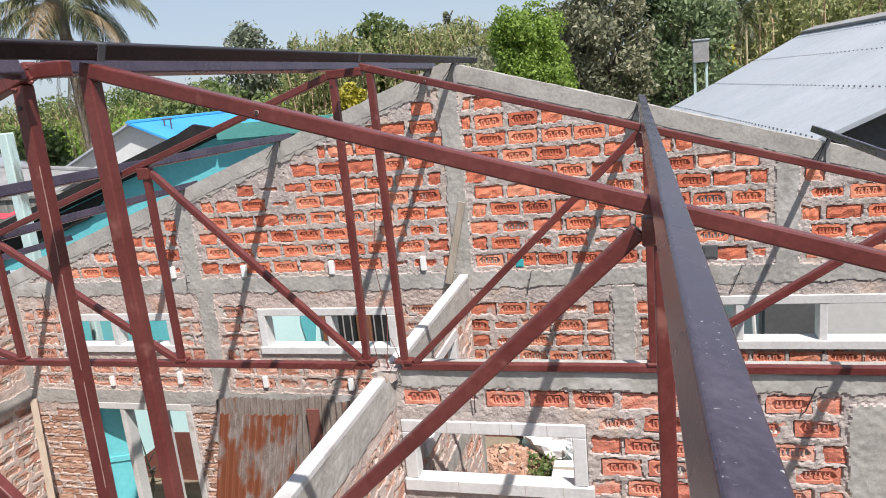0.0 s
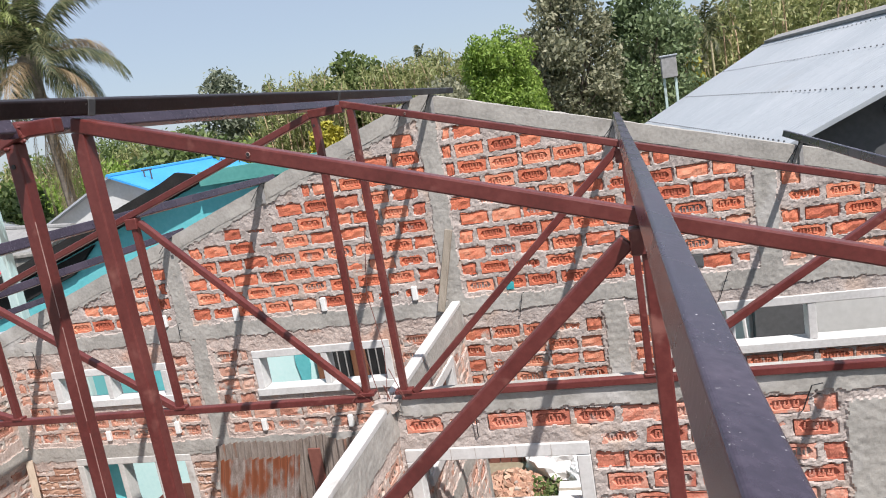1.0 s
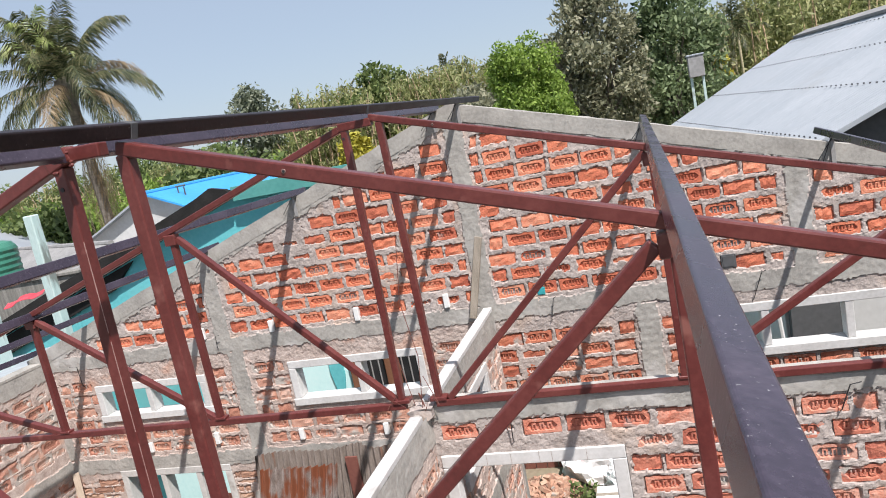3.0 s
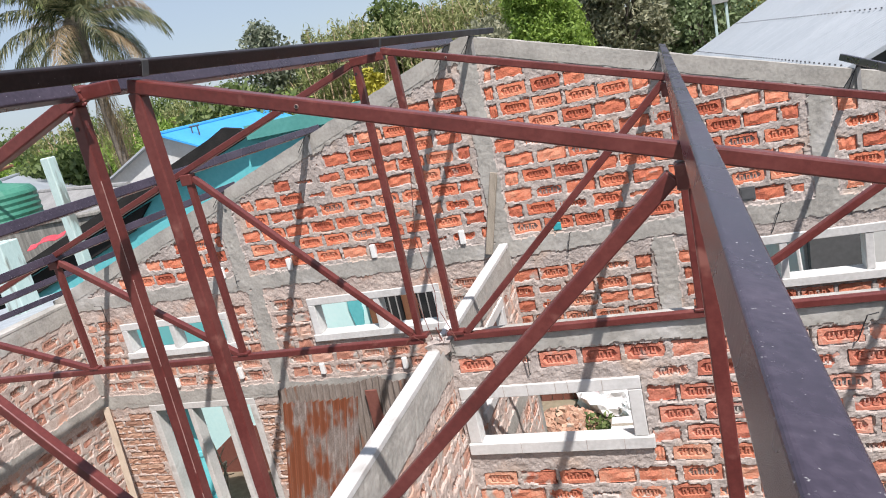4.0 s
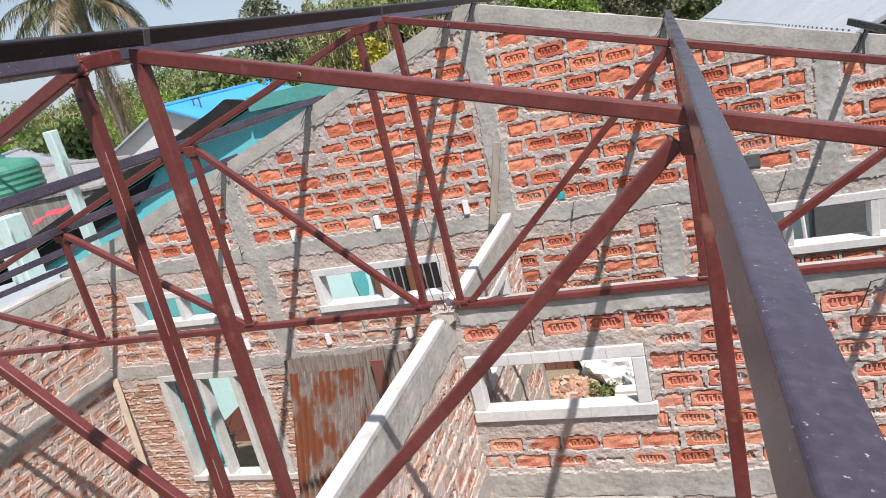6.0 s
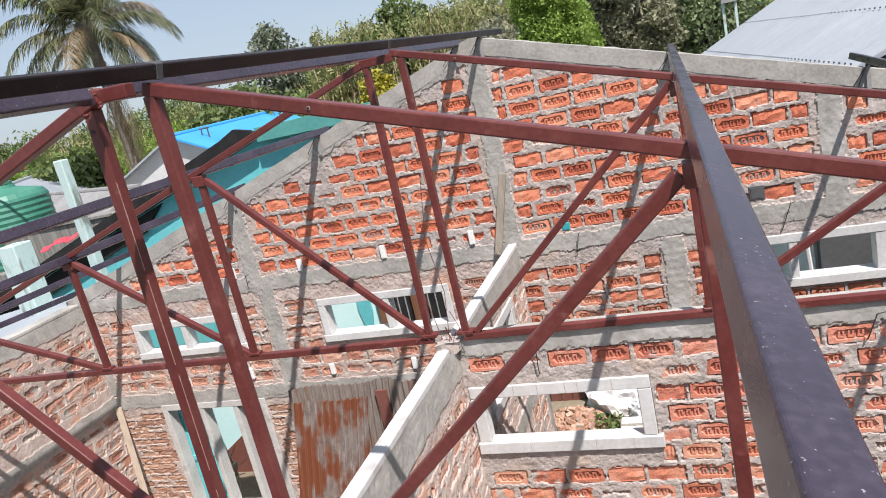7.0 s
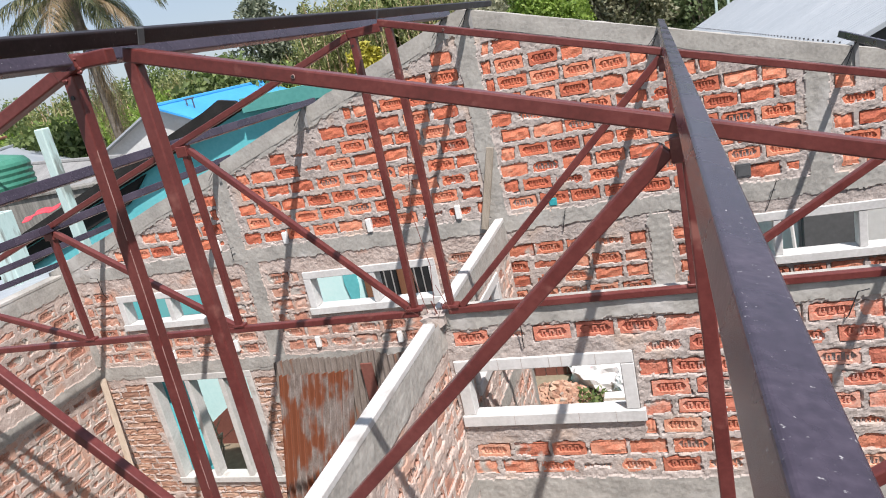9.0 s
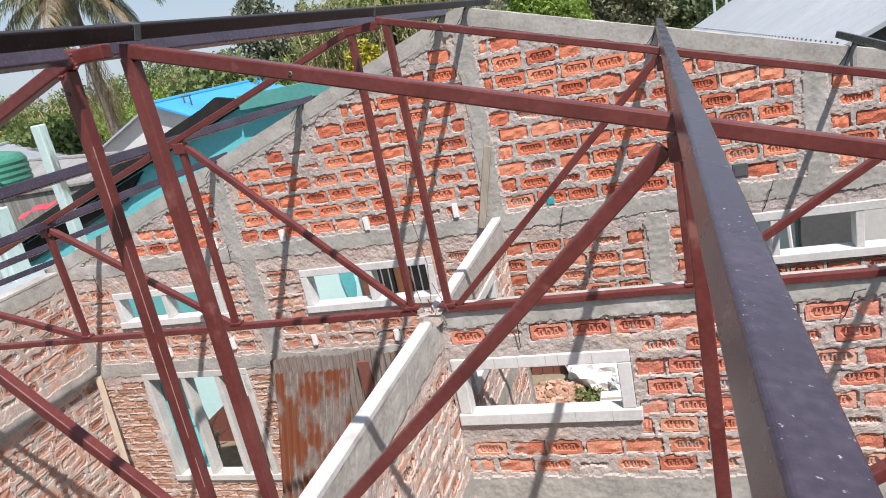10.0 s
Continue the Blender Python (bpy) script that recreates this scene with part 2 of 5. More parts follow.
L_TUFT = leaf_material("young_palm_leaflets", (0.22, 0.29, 0.08), (0.38, 0.45, 0.15), (0.55, 0.58, 0.28))
L_YELLOW = leaf_material("yellow_leaves", (0.25, 0.22, 0.02), (0.42, 0.38, 0.04), (0.55, 0.5, 0.1))
L_GREY = leaf_material("grey_leaves", (0.1, 0.12, 0.08), (0.18, 0.21, 0.14), (0.28, 0.3, 0.22))
L_PALM = leaf_material("palm_leaflets", (0.035, 0.05, 0.02), (0.085, 0.105, 0.045), (0.25, 0.235, 0.12))
L_DRY = leaf_material("dry_palm_fronds", (0.2, 0.14, 0.07), (0.32, 0.23, 0.13), (0.42, 0.33, 0.21))

# ---- building helpers ----


def part(name, bm, mat, parent=None, label=""):
    me = bpy.data.meshes.new(name)
    bm.to_mesh(me)
    bm.free()
    me.materials.append(mat)
    ob = new(name, me)
    if parent is not None:
        ob.parent = parent
    if label:
        ob["label"] = label
    return ob


def sheet(name, verts, faces, mat, parent=None, smooth=False):
    me = bpy.data.meshes.new(name)
    v = np.asarray(verts, np.float32)
    f = np.asarray(faces, np.int32)
    k = f.shape[1]
    me.vertices.add(len(v))
    me.vertices.foreach_set("co", v.ravel())
    me.loops.add(f.size)
    me.loops.foreach_set("vertex_index", f.ravel())
    me.polygons.add(len(f))
    me.polygons.foreach_set("loop_start", np.arange(0, f.size, k, dtype=np.int32))
    me.polygons.foreach_set("use_smooth", np.full(len(f), smooth))
    me.update(calc_edges=True)
    me.materials.append(mat)
    ob = new(name, me)
    if parent is not None:
        ob.parent = parent
    return ob


def thing(name, label, category, at=(0, 0, 0), group="", kind=""):
    ob = new(name)
    ob.empty_display_size = 0.1
    ob.location = at
    return tagged(ob, label, category, group, kind)


def add_box(bm, lo, hi, m=None, bevel=0.0, rounds=1):
    r = bmesh.ops.create_cube(bm, size=1.0)
    vs = r["verts"]
    c = [(a + b) / 2 for a, b in zip(lo, hi)]
    s = [abs(b - a) for a, b in zip(lo, hi)]
    for v in vs:
        v.co = Vector((c[0] + v.co.x * s[0], c[1] + v.co.y * s[1], c[2] + v.co.z * s[2]))
    if bevel:
        es = {e for v in vs for e in v.link_edges}
        out = bmesh.ops.bevel(bm, geom=list(es), offset=bevel, segments=rounds, affect="EDGES", profile=0.5)
        vs = list({v for f in out["faces"] for v in f.verts} | {v for v in vs if v.is_valid})
    if m is not None:
        for v in vs:
            v.co = m @ v.co
    return vs


def box(lo, hi, bevel=0.0):
    bm = bmesh.new()
    add_box(bm, lo, hi, None, bevel)
    return bm


def add_bar(bm, p, q, w, h, side=(0, 1, 0), bevel=0.003, rounds=1):
    """A square-section bar from p to q; w is its width along side, h its depth across."""
    p, q = Vector(p), Vector(q)
    d = (q - p)
    ln = d.length
    z = d.normalized()
    x = Vector(side)
    x = (x - z * x.dot(z)).normalized()
    y = z.cross(x)
    m = Matrix((x, y, z)).transposed().to_4x4()
    m.translation = p
    add_box(bm, (-w / 2, -h / 2, 0), (w / 2, h / 2, ln), m, bevel, rounds)


def bar(p, q, w, h, side=(0, 1, 0), bevel=0.003, rounds=1):
    bm = bmesh.new()
    add_bar(bm, p, q, w, h, side, bevel, rounds)
    return bm


def rod(pts, r, n=6):
    bm = bmesh.new()
    rings = []
    for i, p in enumerate(pts):
        p = Vector(p)
        d = Vector(pts[min(i + 1, len(pts) - 1)]) - Vector(pts[max(i - 1, 0)])
        d.normalize()
        x = d.orthogonal().normalized()
        y = d.cross(x)
        rad = r[i] if isinstance(r, (list, tuple)) else r
        rings.append([bm.verts.new(p + rad * (math.cos(6.28318 * k / n) * x + math.sin(6.28318 * k / n) * y)) for k in range(n)])
    for a, b in zip(rings, rings[1:]):
        for k in range(n):
            bm.faces.new((a[k], a[(k + 1) % n], b[(k + 1) % n], b[k]))
    bm.faces.new(rings[0][::-1])
    bm.faces.new(rings[-1])
    return bm


def poly_prism(pts, axis_from, axis_to, plane="xz"):
    """A closed outline in a plane, drawn out along the third axis."""
    bm = bmesh.new()

    def mk(a, b, c):
        return bm.verts.new((a, c, b)) if plane == "xz" else bm.verts.new((c, a, b))
    one = [mk(a, b, axis_from) for a, b in pts]
    two = [mk(a, b, axis_to) for a, b in pts]
    bm.faces.new(one)
    bm.faces.new(two[::-1])
    for i in range(len(pts)):
        j = (i + 1) % len(pts)
        bm.faces.new((one[j], one[i], two[i], two[j]))
    bmesh.ops.recalc_face_normals(bm, faces=bm.faces)
    return bm


def slab(name, a, b, c, d, thick, mat, parent, label=""):
    """A flat plate from its four upper corners, drawn down by its thickness."""
    bm = bmesh.new()
    top = [bm.verts.new(p) for p in (a, b, c, d)]
    low = [bm.verts.new(Vector(p) - Vector((0, 0, thick))) for p in (a, b, c, d)]
    bm.faces.new(top)
    bm.faces.new(low[::-1])
    for i in range(4):
        k = (i + 1) % 4
        bm.faces.new((top[k], top[i], low[i], low[k]))
    bmesh.ops.recalc_face_normals(bm, faces=bm.faces)
    return part(name, bm, mat, parent, label)

# ---- the building under construction ----
G, C, XP, XW = 5.3, 3.353, -1.454, -6.2      # gable face, cross wall face, partition face, west wall face
T1, T2 = 3.34, 1.533                      # planes of the two trusses
FLOOR = -0.2
RIDGE_X, RIDGE_Z = -1.48, 4.81
SLOPE_R, SLOPE_L = 0.305, 0.338
rng = np.random.default_rng(7)


def gable_top(x):
    return RIDGE_Z - (x - RIDGE_X) * SLOPE_R if x > RIDGE_X else RIDGE_Z - (RIDGE_X - x) * SLOPE_L


def grain(nu, nz, cell):
    """Smooth random field over a grid, values about -1 to 1."""
    a = rng.uniform(-1, 1, (int(nu / cell) + 3, int(nz / cell) + 3))
    u, z = np.arange(nu) / cell, np.arange(nz) / cell
    iu, iz = u.astype(int), z.astype(int)
    fu, fz = (u - iu)[:, None], (z - iz)[None, :]
    fu, fz = fu * fu * (3 - 2 * fu), fz * fz * (3 - 2 * fz)
    return (a[iu][:, iz] * (1 - fu) + a[iu + 1][:, iz] * fu) * (1 - fz) + (a[iu][:, iz + 1] * (1 - fu) + a[iu + 1][:, iz + 1] * fu) * fz


def brick_mesh(name, w, h, frog, mats, seed):
    """A brick laid on edge, its face towards -y at y = 0: with a sunk frog and raised bars in it, or a rough plain face."""
    r = random.Random(seed)
    bm = bmesh.new()
    j = [r.uniform(-0.004, 0.004) for _ in range(16)]
    a, b = w / 2, h / 2
    front = [bm.verts.new((x + j[i], 0.0, z + j[i + 4])) for i, (x, z) in enumerate(((-a, -b), (a, -b), (a, b), (-a, b)))]
    back = [bm.verts.new((x * 1.03, 0.05, z * 1.05)) for x, z in ((-a, -b), (a, -b), (a, b), (-a, b))]
    for i in range(4):
        k = (i + 1) % 4
        bm.faces.new((front[k], front[i], back[i], back[k]))
    if frog:
        fa, fb, fc = a * 0.84, b * 0.6, a * 0.64
        rim = [(-fa, 0), (-fc, -fb), (fc, -fb), (fa, 0), (fc, fb), (-fc, fb)]
        top = [bm.verts.new((x, 0.0, z)) for x, z in rim]
        low = [bm.verts.new((x * 0.95, 0.014, z * 0.86)) for x, z in rim]
        bm.faces.new((front[0], front[1], top[2], top[1]))
        bm.faces.new((front[1], top[3], top[2]))
        bm.faces.new((front[1], front[2], top[3]))
        bm.faces.new((front[2], top[4], top[3]))
        bm.faces.new((front[2], front[3], top[5], top[4]))
        bm.faces.new((front[3], top[0], top[5]))
        bm.faces.new((front[3], front[0], top[0]))
        bm.faces.new((front[0], top[1], top[0]))
        for i in range(6):
            k = (i + 1) % 6
            bm.faces.new((top[i], top[k], low[k], low[i]))
        bm.faces.new(low)
        for c in (-0.42, 0.0, 0.42):
            cx, s, zz = c * a, a * 0.125, fb * 0.72
            for lo, hi in (((cx - s, -zz), (cx - s * 0.45, zz)), ((cx + s * 0.45, -zz), (cx + s, zz)), ((cx - s * 0.45, zz * 0.45), (cx + s * 0.45, zz))):
                q = [bm.verts.new((x, 0.004, z)) for x, z in ((lo[0], lo[1]), (hi[0], lo[1]), (hi[0], hi[1]), (lo[0], hi[1]))]
                q2 = [bm.verts.new((v.co.x, 0.015, v.co.z)) for v in q]
                bm.faces.new(q)
                bm.faces.new((q[1], q[0], q2[0], q2[1]))
                bm.faces.new((q[3], q[2], q2[2], q2[3]))
    else:
        grid = [[None] * 6 for _ in range(4)]
        for u in range(6):
            for v in range(4):
                edge = u in (0, 5) or v in (0, 3)
                grid[v][u] = bm.verts.new((-a + w * u / 5, (0.006 if edge else r.uniform(-0.004, 0.007)), -b + h * v / 3))
        for u in range(5):
            for v in range(3):
                bm.faces.new((grid[v][u], grid[v][u + 1], grid[v + 1][u + 1], grid[v + 1][u]))
    bmesh.ops.recalc_face_normals(bm, faces=bm.faces)
    me = bpy.data.meshes.new(name)
    bm.to_mesh(me)
    bm.free()
    me.materials.append(mats)
    return me


def brick_set(w, h, mat, seed):
    return {(f, s): brick_mesh("brick", w * s, h, f and s > 0.8, mat, seed + i) for i, (f, s) in
            enumerate(((True, 1.0), (False, 1.0), (False, 0.97), (True, 0.96), (False, 0.72), (False, 0.5), (False, 0.28)))}


def masonry(wall, turned, face, u0, u1, z0, z1, openings, concrete, top, size, pitch, brick_mats, pale_below, step, singles, smear, seed, frogs=0.6, relief=1.0, run_mat=None, band=lambda u: 0.14, pale_until=99.0):
    """Bricks, the ragged mortar between them and the flush concrete members on one face of a wall.
    turned: the face looks to +x and u runs along y; else it looks to -y and u runs along x. singles: the stretch whose bricks stand alone."""
    r = random.Random(seed)
    w, h = size
    rot = Matrix.Rotation(radians(90), 4, "Z") if turned else Matrix.Identity(4)

    def at(u, z, d):
        return (face + d, u, z) if turned else (u, face - d, z)
    nu, nz = int((u1 - u0) / step) + 1, int((z1 - z0) / step) + 1
    us, zs = u0 + np.arange(nu) * step, z0 + np.arange(nz) * step
    inside = np.full((nu, nz), -1.0)
    sets = [brick_set(w, h, m, seed + 20 * i) for i, m in enumerate(brick_mats)]
    joined = [bmesh.new() for _ in sets]

    def clear(a, b, c, d, m=0.006):
        if d > min(top(a) - band(a), top(b) - band(b)) - 0.005:
            return False
        return not any(a < q[1] + m and b > q[0] - m and c < q[3] + m and d > q[2] - m for q in openings + concrete)
    rows = int((z1 - z0) / pitch[1])
    for i in range(rows):
        zc = z0 + (i + 0.5) * pitch[1] + r.uniform(-0.006, 0.006)
        u = u0 + (0.25 if i % 2 else 0.75) * pitch[0] + r.uniform(-0.05, 0.05) - pitch[0]
        while u < u1:
            u += pitch[0] + r.uniform(-0.012, 0.012)
            for s in (1.0, 0.72, 0.5, 0.28):
                for shift in ((0,) if s == 1.0 else (-0.5 * w * (1 - s), 0.5 * w * (1 - s))):
                    a, b = u + shift - s * w / 2, u + shift + s * w / 2
                    if a < u0 or b > u1 or not clear(a, b, zc - h / 2, zc + h / 2):
                        continue
                    frog = r.random() < frogs
                    key = (False, s) if s < 1 else ((True, r.choice((1.0, 0.96))) if frog else (False, r.choice((1.0, 0.97))))
                    which = 1 if zc < pale_below and u < pale_until and len(sets) > 1 else 0
                    me = sets[which][key]
                    tilt = Matrix.Rotation(r.uniform(-0.03, 0.03) + (math.pi if r.random() < 0.4 else 0), 4, "Y")
                    m = Matrix.Translation(at((a + b) / 2, zc + r.uniform(-0.004, 0.004), r.uniform(-0.003, 0.005))) @ rot @ tilt
                    if singles[0] < u < singles[1] and singles[2] < zc < singles[3]:
                        ob = new("brick", me)
                        ob.parent, ob.matrix_basis = wall, m
                    else:
                        run = joined[which]
                        n0 = len(run.verts)
                        run.from_mesh(me)
                        run.verts.ensure_lookup_table()
                        for v in run.verts[n0:]:
                            v.co = m @ v.co
                    i0, i1 = max(0, int((a - u0) / step) - 1), min(nu, int((b - u0) / step) + 3)
                    k0, k1 = max(0, int((zc - h / 2 - z0) / step) - 1), min(nz, int((zc + h / 2 - z0) / step) + 3)
                    du = np.minimum(us[i0:i1] - a, b - us[i0:i1])[:, None]
                    dz = np.minimum(zs[k0:k1] - zc + h / 2, zc + h / 2 - zs[k0:k1])[None, :]
                    cover = r.uniform(0.01, 0.035) if r.random() < smear else 0.0
                    inside[i0:i1, k0:k1] = np.maximum(inside[i0:i1, k0:k1], np.minimum(du, dz) - cover)
                    break
                else:
                    continue
                break
    ragged = grain(nu, nz, 0.05 / step) * 0.01 + grain(nu, nz, 0.018 / step) * 0.008
    t = np.clip((inside + ragged + 0.003) / 0.007, 0, 1)
    lump = 0.0055 + relief * (grain(nu, nz, 0.07 / step) * 0.0035 + grain(nu, nz, 0.022 / step) * 0.003 + rng.uniform(-1, 1, (nu, nz)) * 0.0012)
    d = lump * (1 - t) - 0.016 * t
    beam = np.zeros((nu, nz), bool)
    rough = grain(nu, nz, 0.06 / step) * 0.012 + grain(nu, nz, 0.02 / step) * 0.008
    for a, b, c, e in concrete:
        du = np.minimum(us - a, b - us)[:, None]
        dz = np.minimum(zs - c, e - zs)[None, :]
        beam |= (np.minimum(du, dz) + rough) > 0
    tops = np.array([top(u) for u in us])
    beam |= (zs[None, :] > tops[:, None] - np.array([band(u) for u in us])[:, None] + rough * 1.5)
    d = np.where(beam, 0.013 + relief * (grain(nu, nz, 0.2 / step) * 0.003 + grain(nu, nz, 0.03 / step) * 0.0019 + rng.uniform(-1, 1, (nu, nz)) * 0.0003), d)
    co = np.empty((nu, nz, 3), np.float32)
    uu, zz = np.meshgrid(us, zs, indexing="ij")
    if turned:
        co[..., 0], co[..., 1], co[..., 2] = face + d, uu, zz
    else:
        co[..., 0], co[..., 1], co[..., 2] = uu, face - d, zz
    idx = np.arange(nu * nz).reshape(nu, nz)
    f = np.stack((idx[:-1, :-1], idx[1:, :-1], idx[1:, 1:], idx[:-1, 1:]), -1)
    uc, zc = us[:-1, None] + step / 2, zs[None, :-1] + step / 2
    keep = zc < (tops[:-1, None] - 0.005)
    for a, b, c, e in openings:
        keep &= ~((uc > a) & (uc < b) & (zc > c) & (zc < e))
    isbeam = (beam[:-1, :-1] & beam[1:, 1:])[keep]
    co, f = co.reshape(-1, 3), f[keep]
    used = np.unique(f)
    remap = np.zeros(nu * nz, np.int32)
    remap[used] = np.arange(len(used))
    ob = sheet("mortar", co[used], remap[f], M_MORTAR, wall, False)
    ob.data.materials.append(M_CONCRETE)
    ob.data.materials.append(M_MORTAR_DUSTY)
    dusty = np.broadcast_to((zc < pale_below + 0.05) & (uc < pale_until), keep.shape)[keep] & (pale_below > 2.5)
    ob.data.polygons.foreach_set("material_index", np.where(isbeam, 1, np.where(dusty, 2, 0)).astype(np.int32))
    ob["kind"] = "stuff"
    ob["label"] = "ragged grey mortar and flush concrete bands"
    for run, mat, label in zip(joined, (run_mat or M_BRICK_STUFF, M_BRICK_PALE_RUN), ("orange bricks laid in mortar", "mortar-washed bricks")):
        if len(run.verts):
            part("brickwork", run, mat, wall, label)["kind"] = "stuff"
        else:
            run.free()


def wall_core(name, label, turned, near, far, u0, u1, z0, openings, top, cuts=()):
    """The solid body of a wall behind its face, with its openings cut through."""
    us = sorted({u0, u1, *cuts, *[min(max(q[i], u0), u1) for q in openings for i in (0, 1)]})
    bm = bmesh.new()
    for a, b in zip(us, us[1:]):
        if b - a < 1e-4:
            continue
        holes = sorted((q[2], q[3]) for q in openings if q[0] < (a + b) / 2 < q[1])
        lo = z0
        for c, d in holes + [(None, None)]:
            za, zb = (top(a), top(b)) if c is None else (c, c)
            if min(za, zb) - lo > 1e-4:
                pts = [(a, lo), (b, lo), (b, zb), (a, za)]
                vs = []
                for n in (near, far):
                    vs.append([bm.verts.new((n, u, z) if turned else (u, n, z)) for u, z in pts])
                bm.faces.new(vs[0])
                bm.faces.new(vs[1][::-1])
                for i in range(4):
                    k = (i + 1) % 4
                    bm.faces.new((vs[0][k], vs[0][i], vs[1][i], vs[1][k]))
            lo = d if d is not None else lo
    bmesh.ops.recalc_face_normals(bm, faces=bm.faces)
    return tagged(part(name, bm, M_CONCRETE), label, "wall", kind="structure")


def ring_frame(name, label, turned, face, u0, u1, z0, z1, depth, bar_w, mullions=(), proud=0.018, category="window", mat=None):
    """A cast frame in an opening: four members and upright mullions, each a part."""
    mat = mat or M_WHITE
    w = thing(name, label, category, kind="structure")

    def b(n, a, c, d, e, extra=0.0):
        lo, hi = ((face - depth, a, d), (face + proud + extra, c, e)) if turned else ((a, face - proud - extra, d), (c, face + depth, e))
        part(n, box(lo, hi, 0.005), mat, w)
    b("frame_head", u0, u1, z1 - bar_w, z1)
    b("frame_sill", u0 - 0.01, u1 + 0.03, z0, z0 + bar_w, 0.012)
    b("frame_jamb", u0, u0 + bar_w, z0 + bar_w, z1 - bar_w)
    b("frame_jamb", u1 - bar_w, u1, z0 + bar_w, z1 - bar_w)
    for m in mullions:
        b("mullion", m - bar_w * 0.42, m + bar_w * 0.42, z0 + bar_w, z1 - bar_w, -0.004)
    return w


# openings as (from, to, bottom, top)
V1, V2, V3 = (-5.62, -4.33, 2.43, 2.815), (-3.43, -2.12, 2.42, 2.848), (0.14, 1.95, 2.48, 2.9)
WIN_W, DOOR_T, WIN_N = (-5.61, -4.31, 0.57, 1.89), (-3.87, -2.72, FLOOR, 1.9), (-1.46, -0.3, FLOOR, 1.88)
GABLE_OPEN = [V1, V2, V3, WIN_W, DOOR_T, WIN_N]
GABLE_CONC = [(XW, 3.4, 3.0, 3.145), (XW, 3.4, 1.9, 2.03), (-1.555, -1.4, 3.1, 4.75), (-4.1, -3.93, 3.1, 4.0), (0.86, 1.02, 3.1, 4.1),
              (-4.02, -3.85, 2.03, 3.01), (-0.31, -0.135, 2.03, 3.01), (XW, XW + 0.12, 2.03, 3.01)]
wall_n = wall_core("wall_north", "gable wall of orange bricks on edge with grey concrete bands", False, G + 0.024, G + 0.13, XW - 0.13, 3.4, FLOOR, GABLE_OPEN, gable_top, (RIDGE_X,))
flat = lambda z: (lambda u: z)
CV, CW = (-1.43, -0.395, 2.377, 2.815), (-1.44, -0.366, 0.55, 1.82)
CROSS_OPEN = [CV, CW]
CROSS_CONC = [(XP, 3.3, 3.015, 3.3), (XP, 3.3, 1.82, 2.0), (0.86, 1.1, 0.0, 2.96)]
wall_c = wall_core("wall_inner", "inner cross wall of pale bricks with concrete lintel band", False, C + 0.024, C + 0.13, XP - 0.005, 3.3, FLOOR, CROSS_OPEN, flat(3.12))
PW = (3.75, 4.75, 2.35, 2.85)
PART_CONC = [(-3.0, G, 2.9, 3.3), (-3.0, G, 1.9, 2.05)]
wall_p = wall_core("wall_partition", "long brick partition wall with a white plastered top", True, XP - 0.024, XP - 0.056, -3.0, G, FLOOR, [PW], flat(3.1))
WEST_CONC = [(-3.0, G, 2.93, 3.3), (-3.0, G, 1.9, 2.03)]
wall_w = wall_core("wall_west", "side wall of mortar-washed bricks with grey concrete bands", True, XW - 0.024, XW - 0.13, -3.0, G, FLOOR, [], flat(3.12))
wall_e = wall_core("wall_east", "side wall of grey rendered masonry", True, 3.3, 3.42, -3.0, G, FLOOR, [], flat(3.12))
wall_s = wall_core("wall_south", "rear wall of grey rendered masonry", False, -3.1, -3.0, XW - 0.13, 3.42, FLOOR, [], flat(3.12))
tagged(part("floor", box((XW, -3.0, FLOOR - 0.1), (3.3, G, FLOOR)), M_FLOOR), "bare concrete floor of the unfinished house", "floor", kind="structure")

# sloping concrete coping on the gable, and the plastered tops of the lower walls
for sgn, x1, sl in ((1, 3.42, SLOPE_R), (-1, XW - 0.15, SLOPE_L)):
    z1 = gable_top(x1)
    pts = [(RIDGE_X, RIDGE_Z - 0.13), (x1, z1 - 0.13), (x1, z1), (RIDGE_X, RIDGE_Z)]
    bm = poly_prism(pts, G - 0.016, G + 0.145)
    bmesh.ops.subdivide_edges(bm, edges=[e for e in bm.edges if abs(e.verts[0].co.x - e.verts[1].co.x) > 1], cuts=60)
    for v in bm.verts:
        k = noise.noise(v.co * 9.0) * 0.008 + noise.noise(v.co * 31.0) * 0.004
        v.co.y += k * 0.6
        v.co.z += k
    part("coping", bm, M_CONCRETE, wall_n, "rough grey concrete sloping band")
part("plastered_top", box((XP - 0.06, -3.0, 3.086), (XP + 0.014, 3.22, 3.125), 0.006), M_PLASTER, wall_p, "white plastered top")
part("plastered_top", box((XP - 0.06, 3.45, 3.086), (XP + 0.014, G - 0.02, 3.125), 0.006), M_PLASTER, wall_p, "white plastered top")
part("levelled_top", box((XP + 0.02, C - 0.012, 3.1), (3.28, C + 0.135, 3.128), 0.004), M_CONCRETE, wall_c, "levelled concrete top")
part("levelled_top", box((XW - 0.135, -3.0, 3.095), (XW + 0.017, G - 0.02, 3.13), 0.006), M_CONCRETE, wall_w, "levelled concrete top")

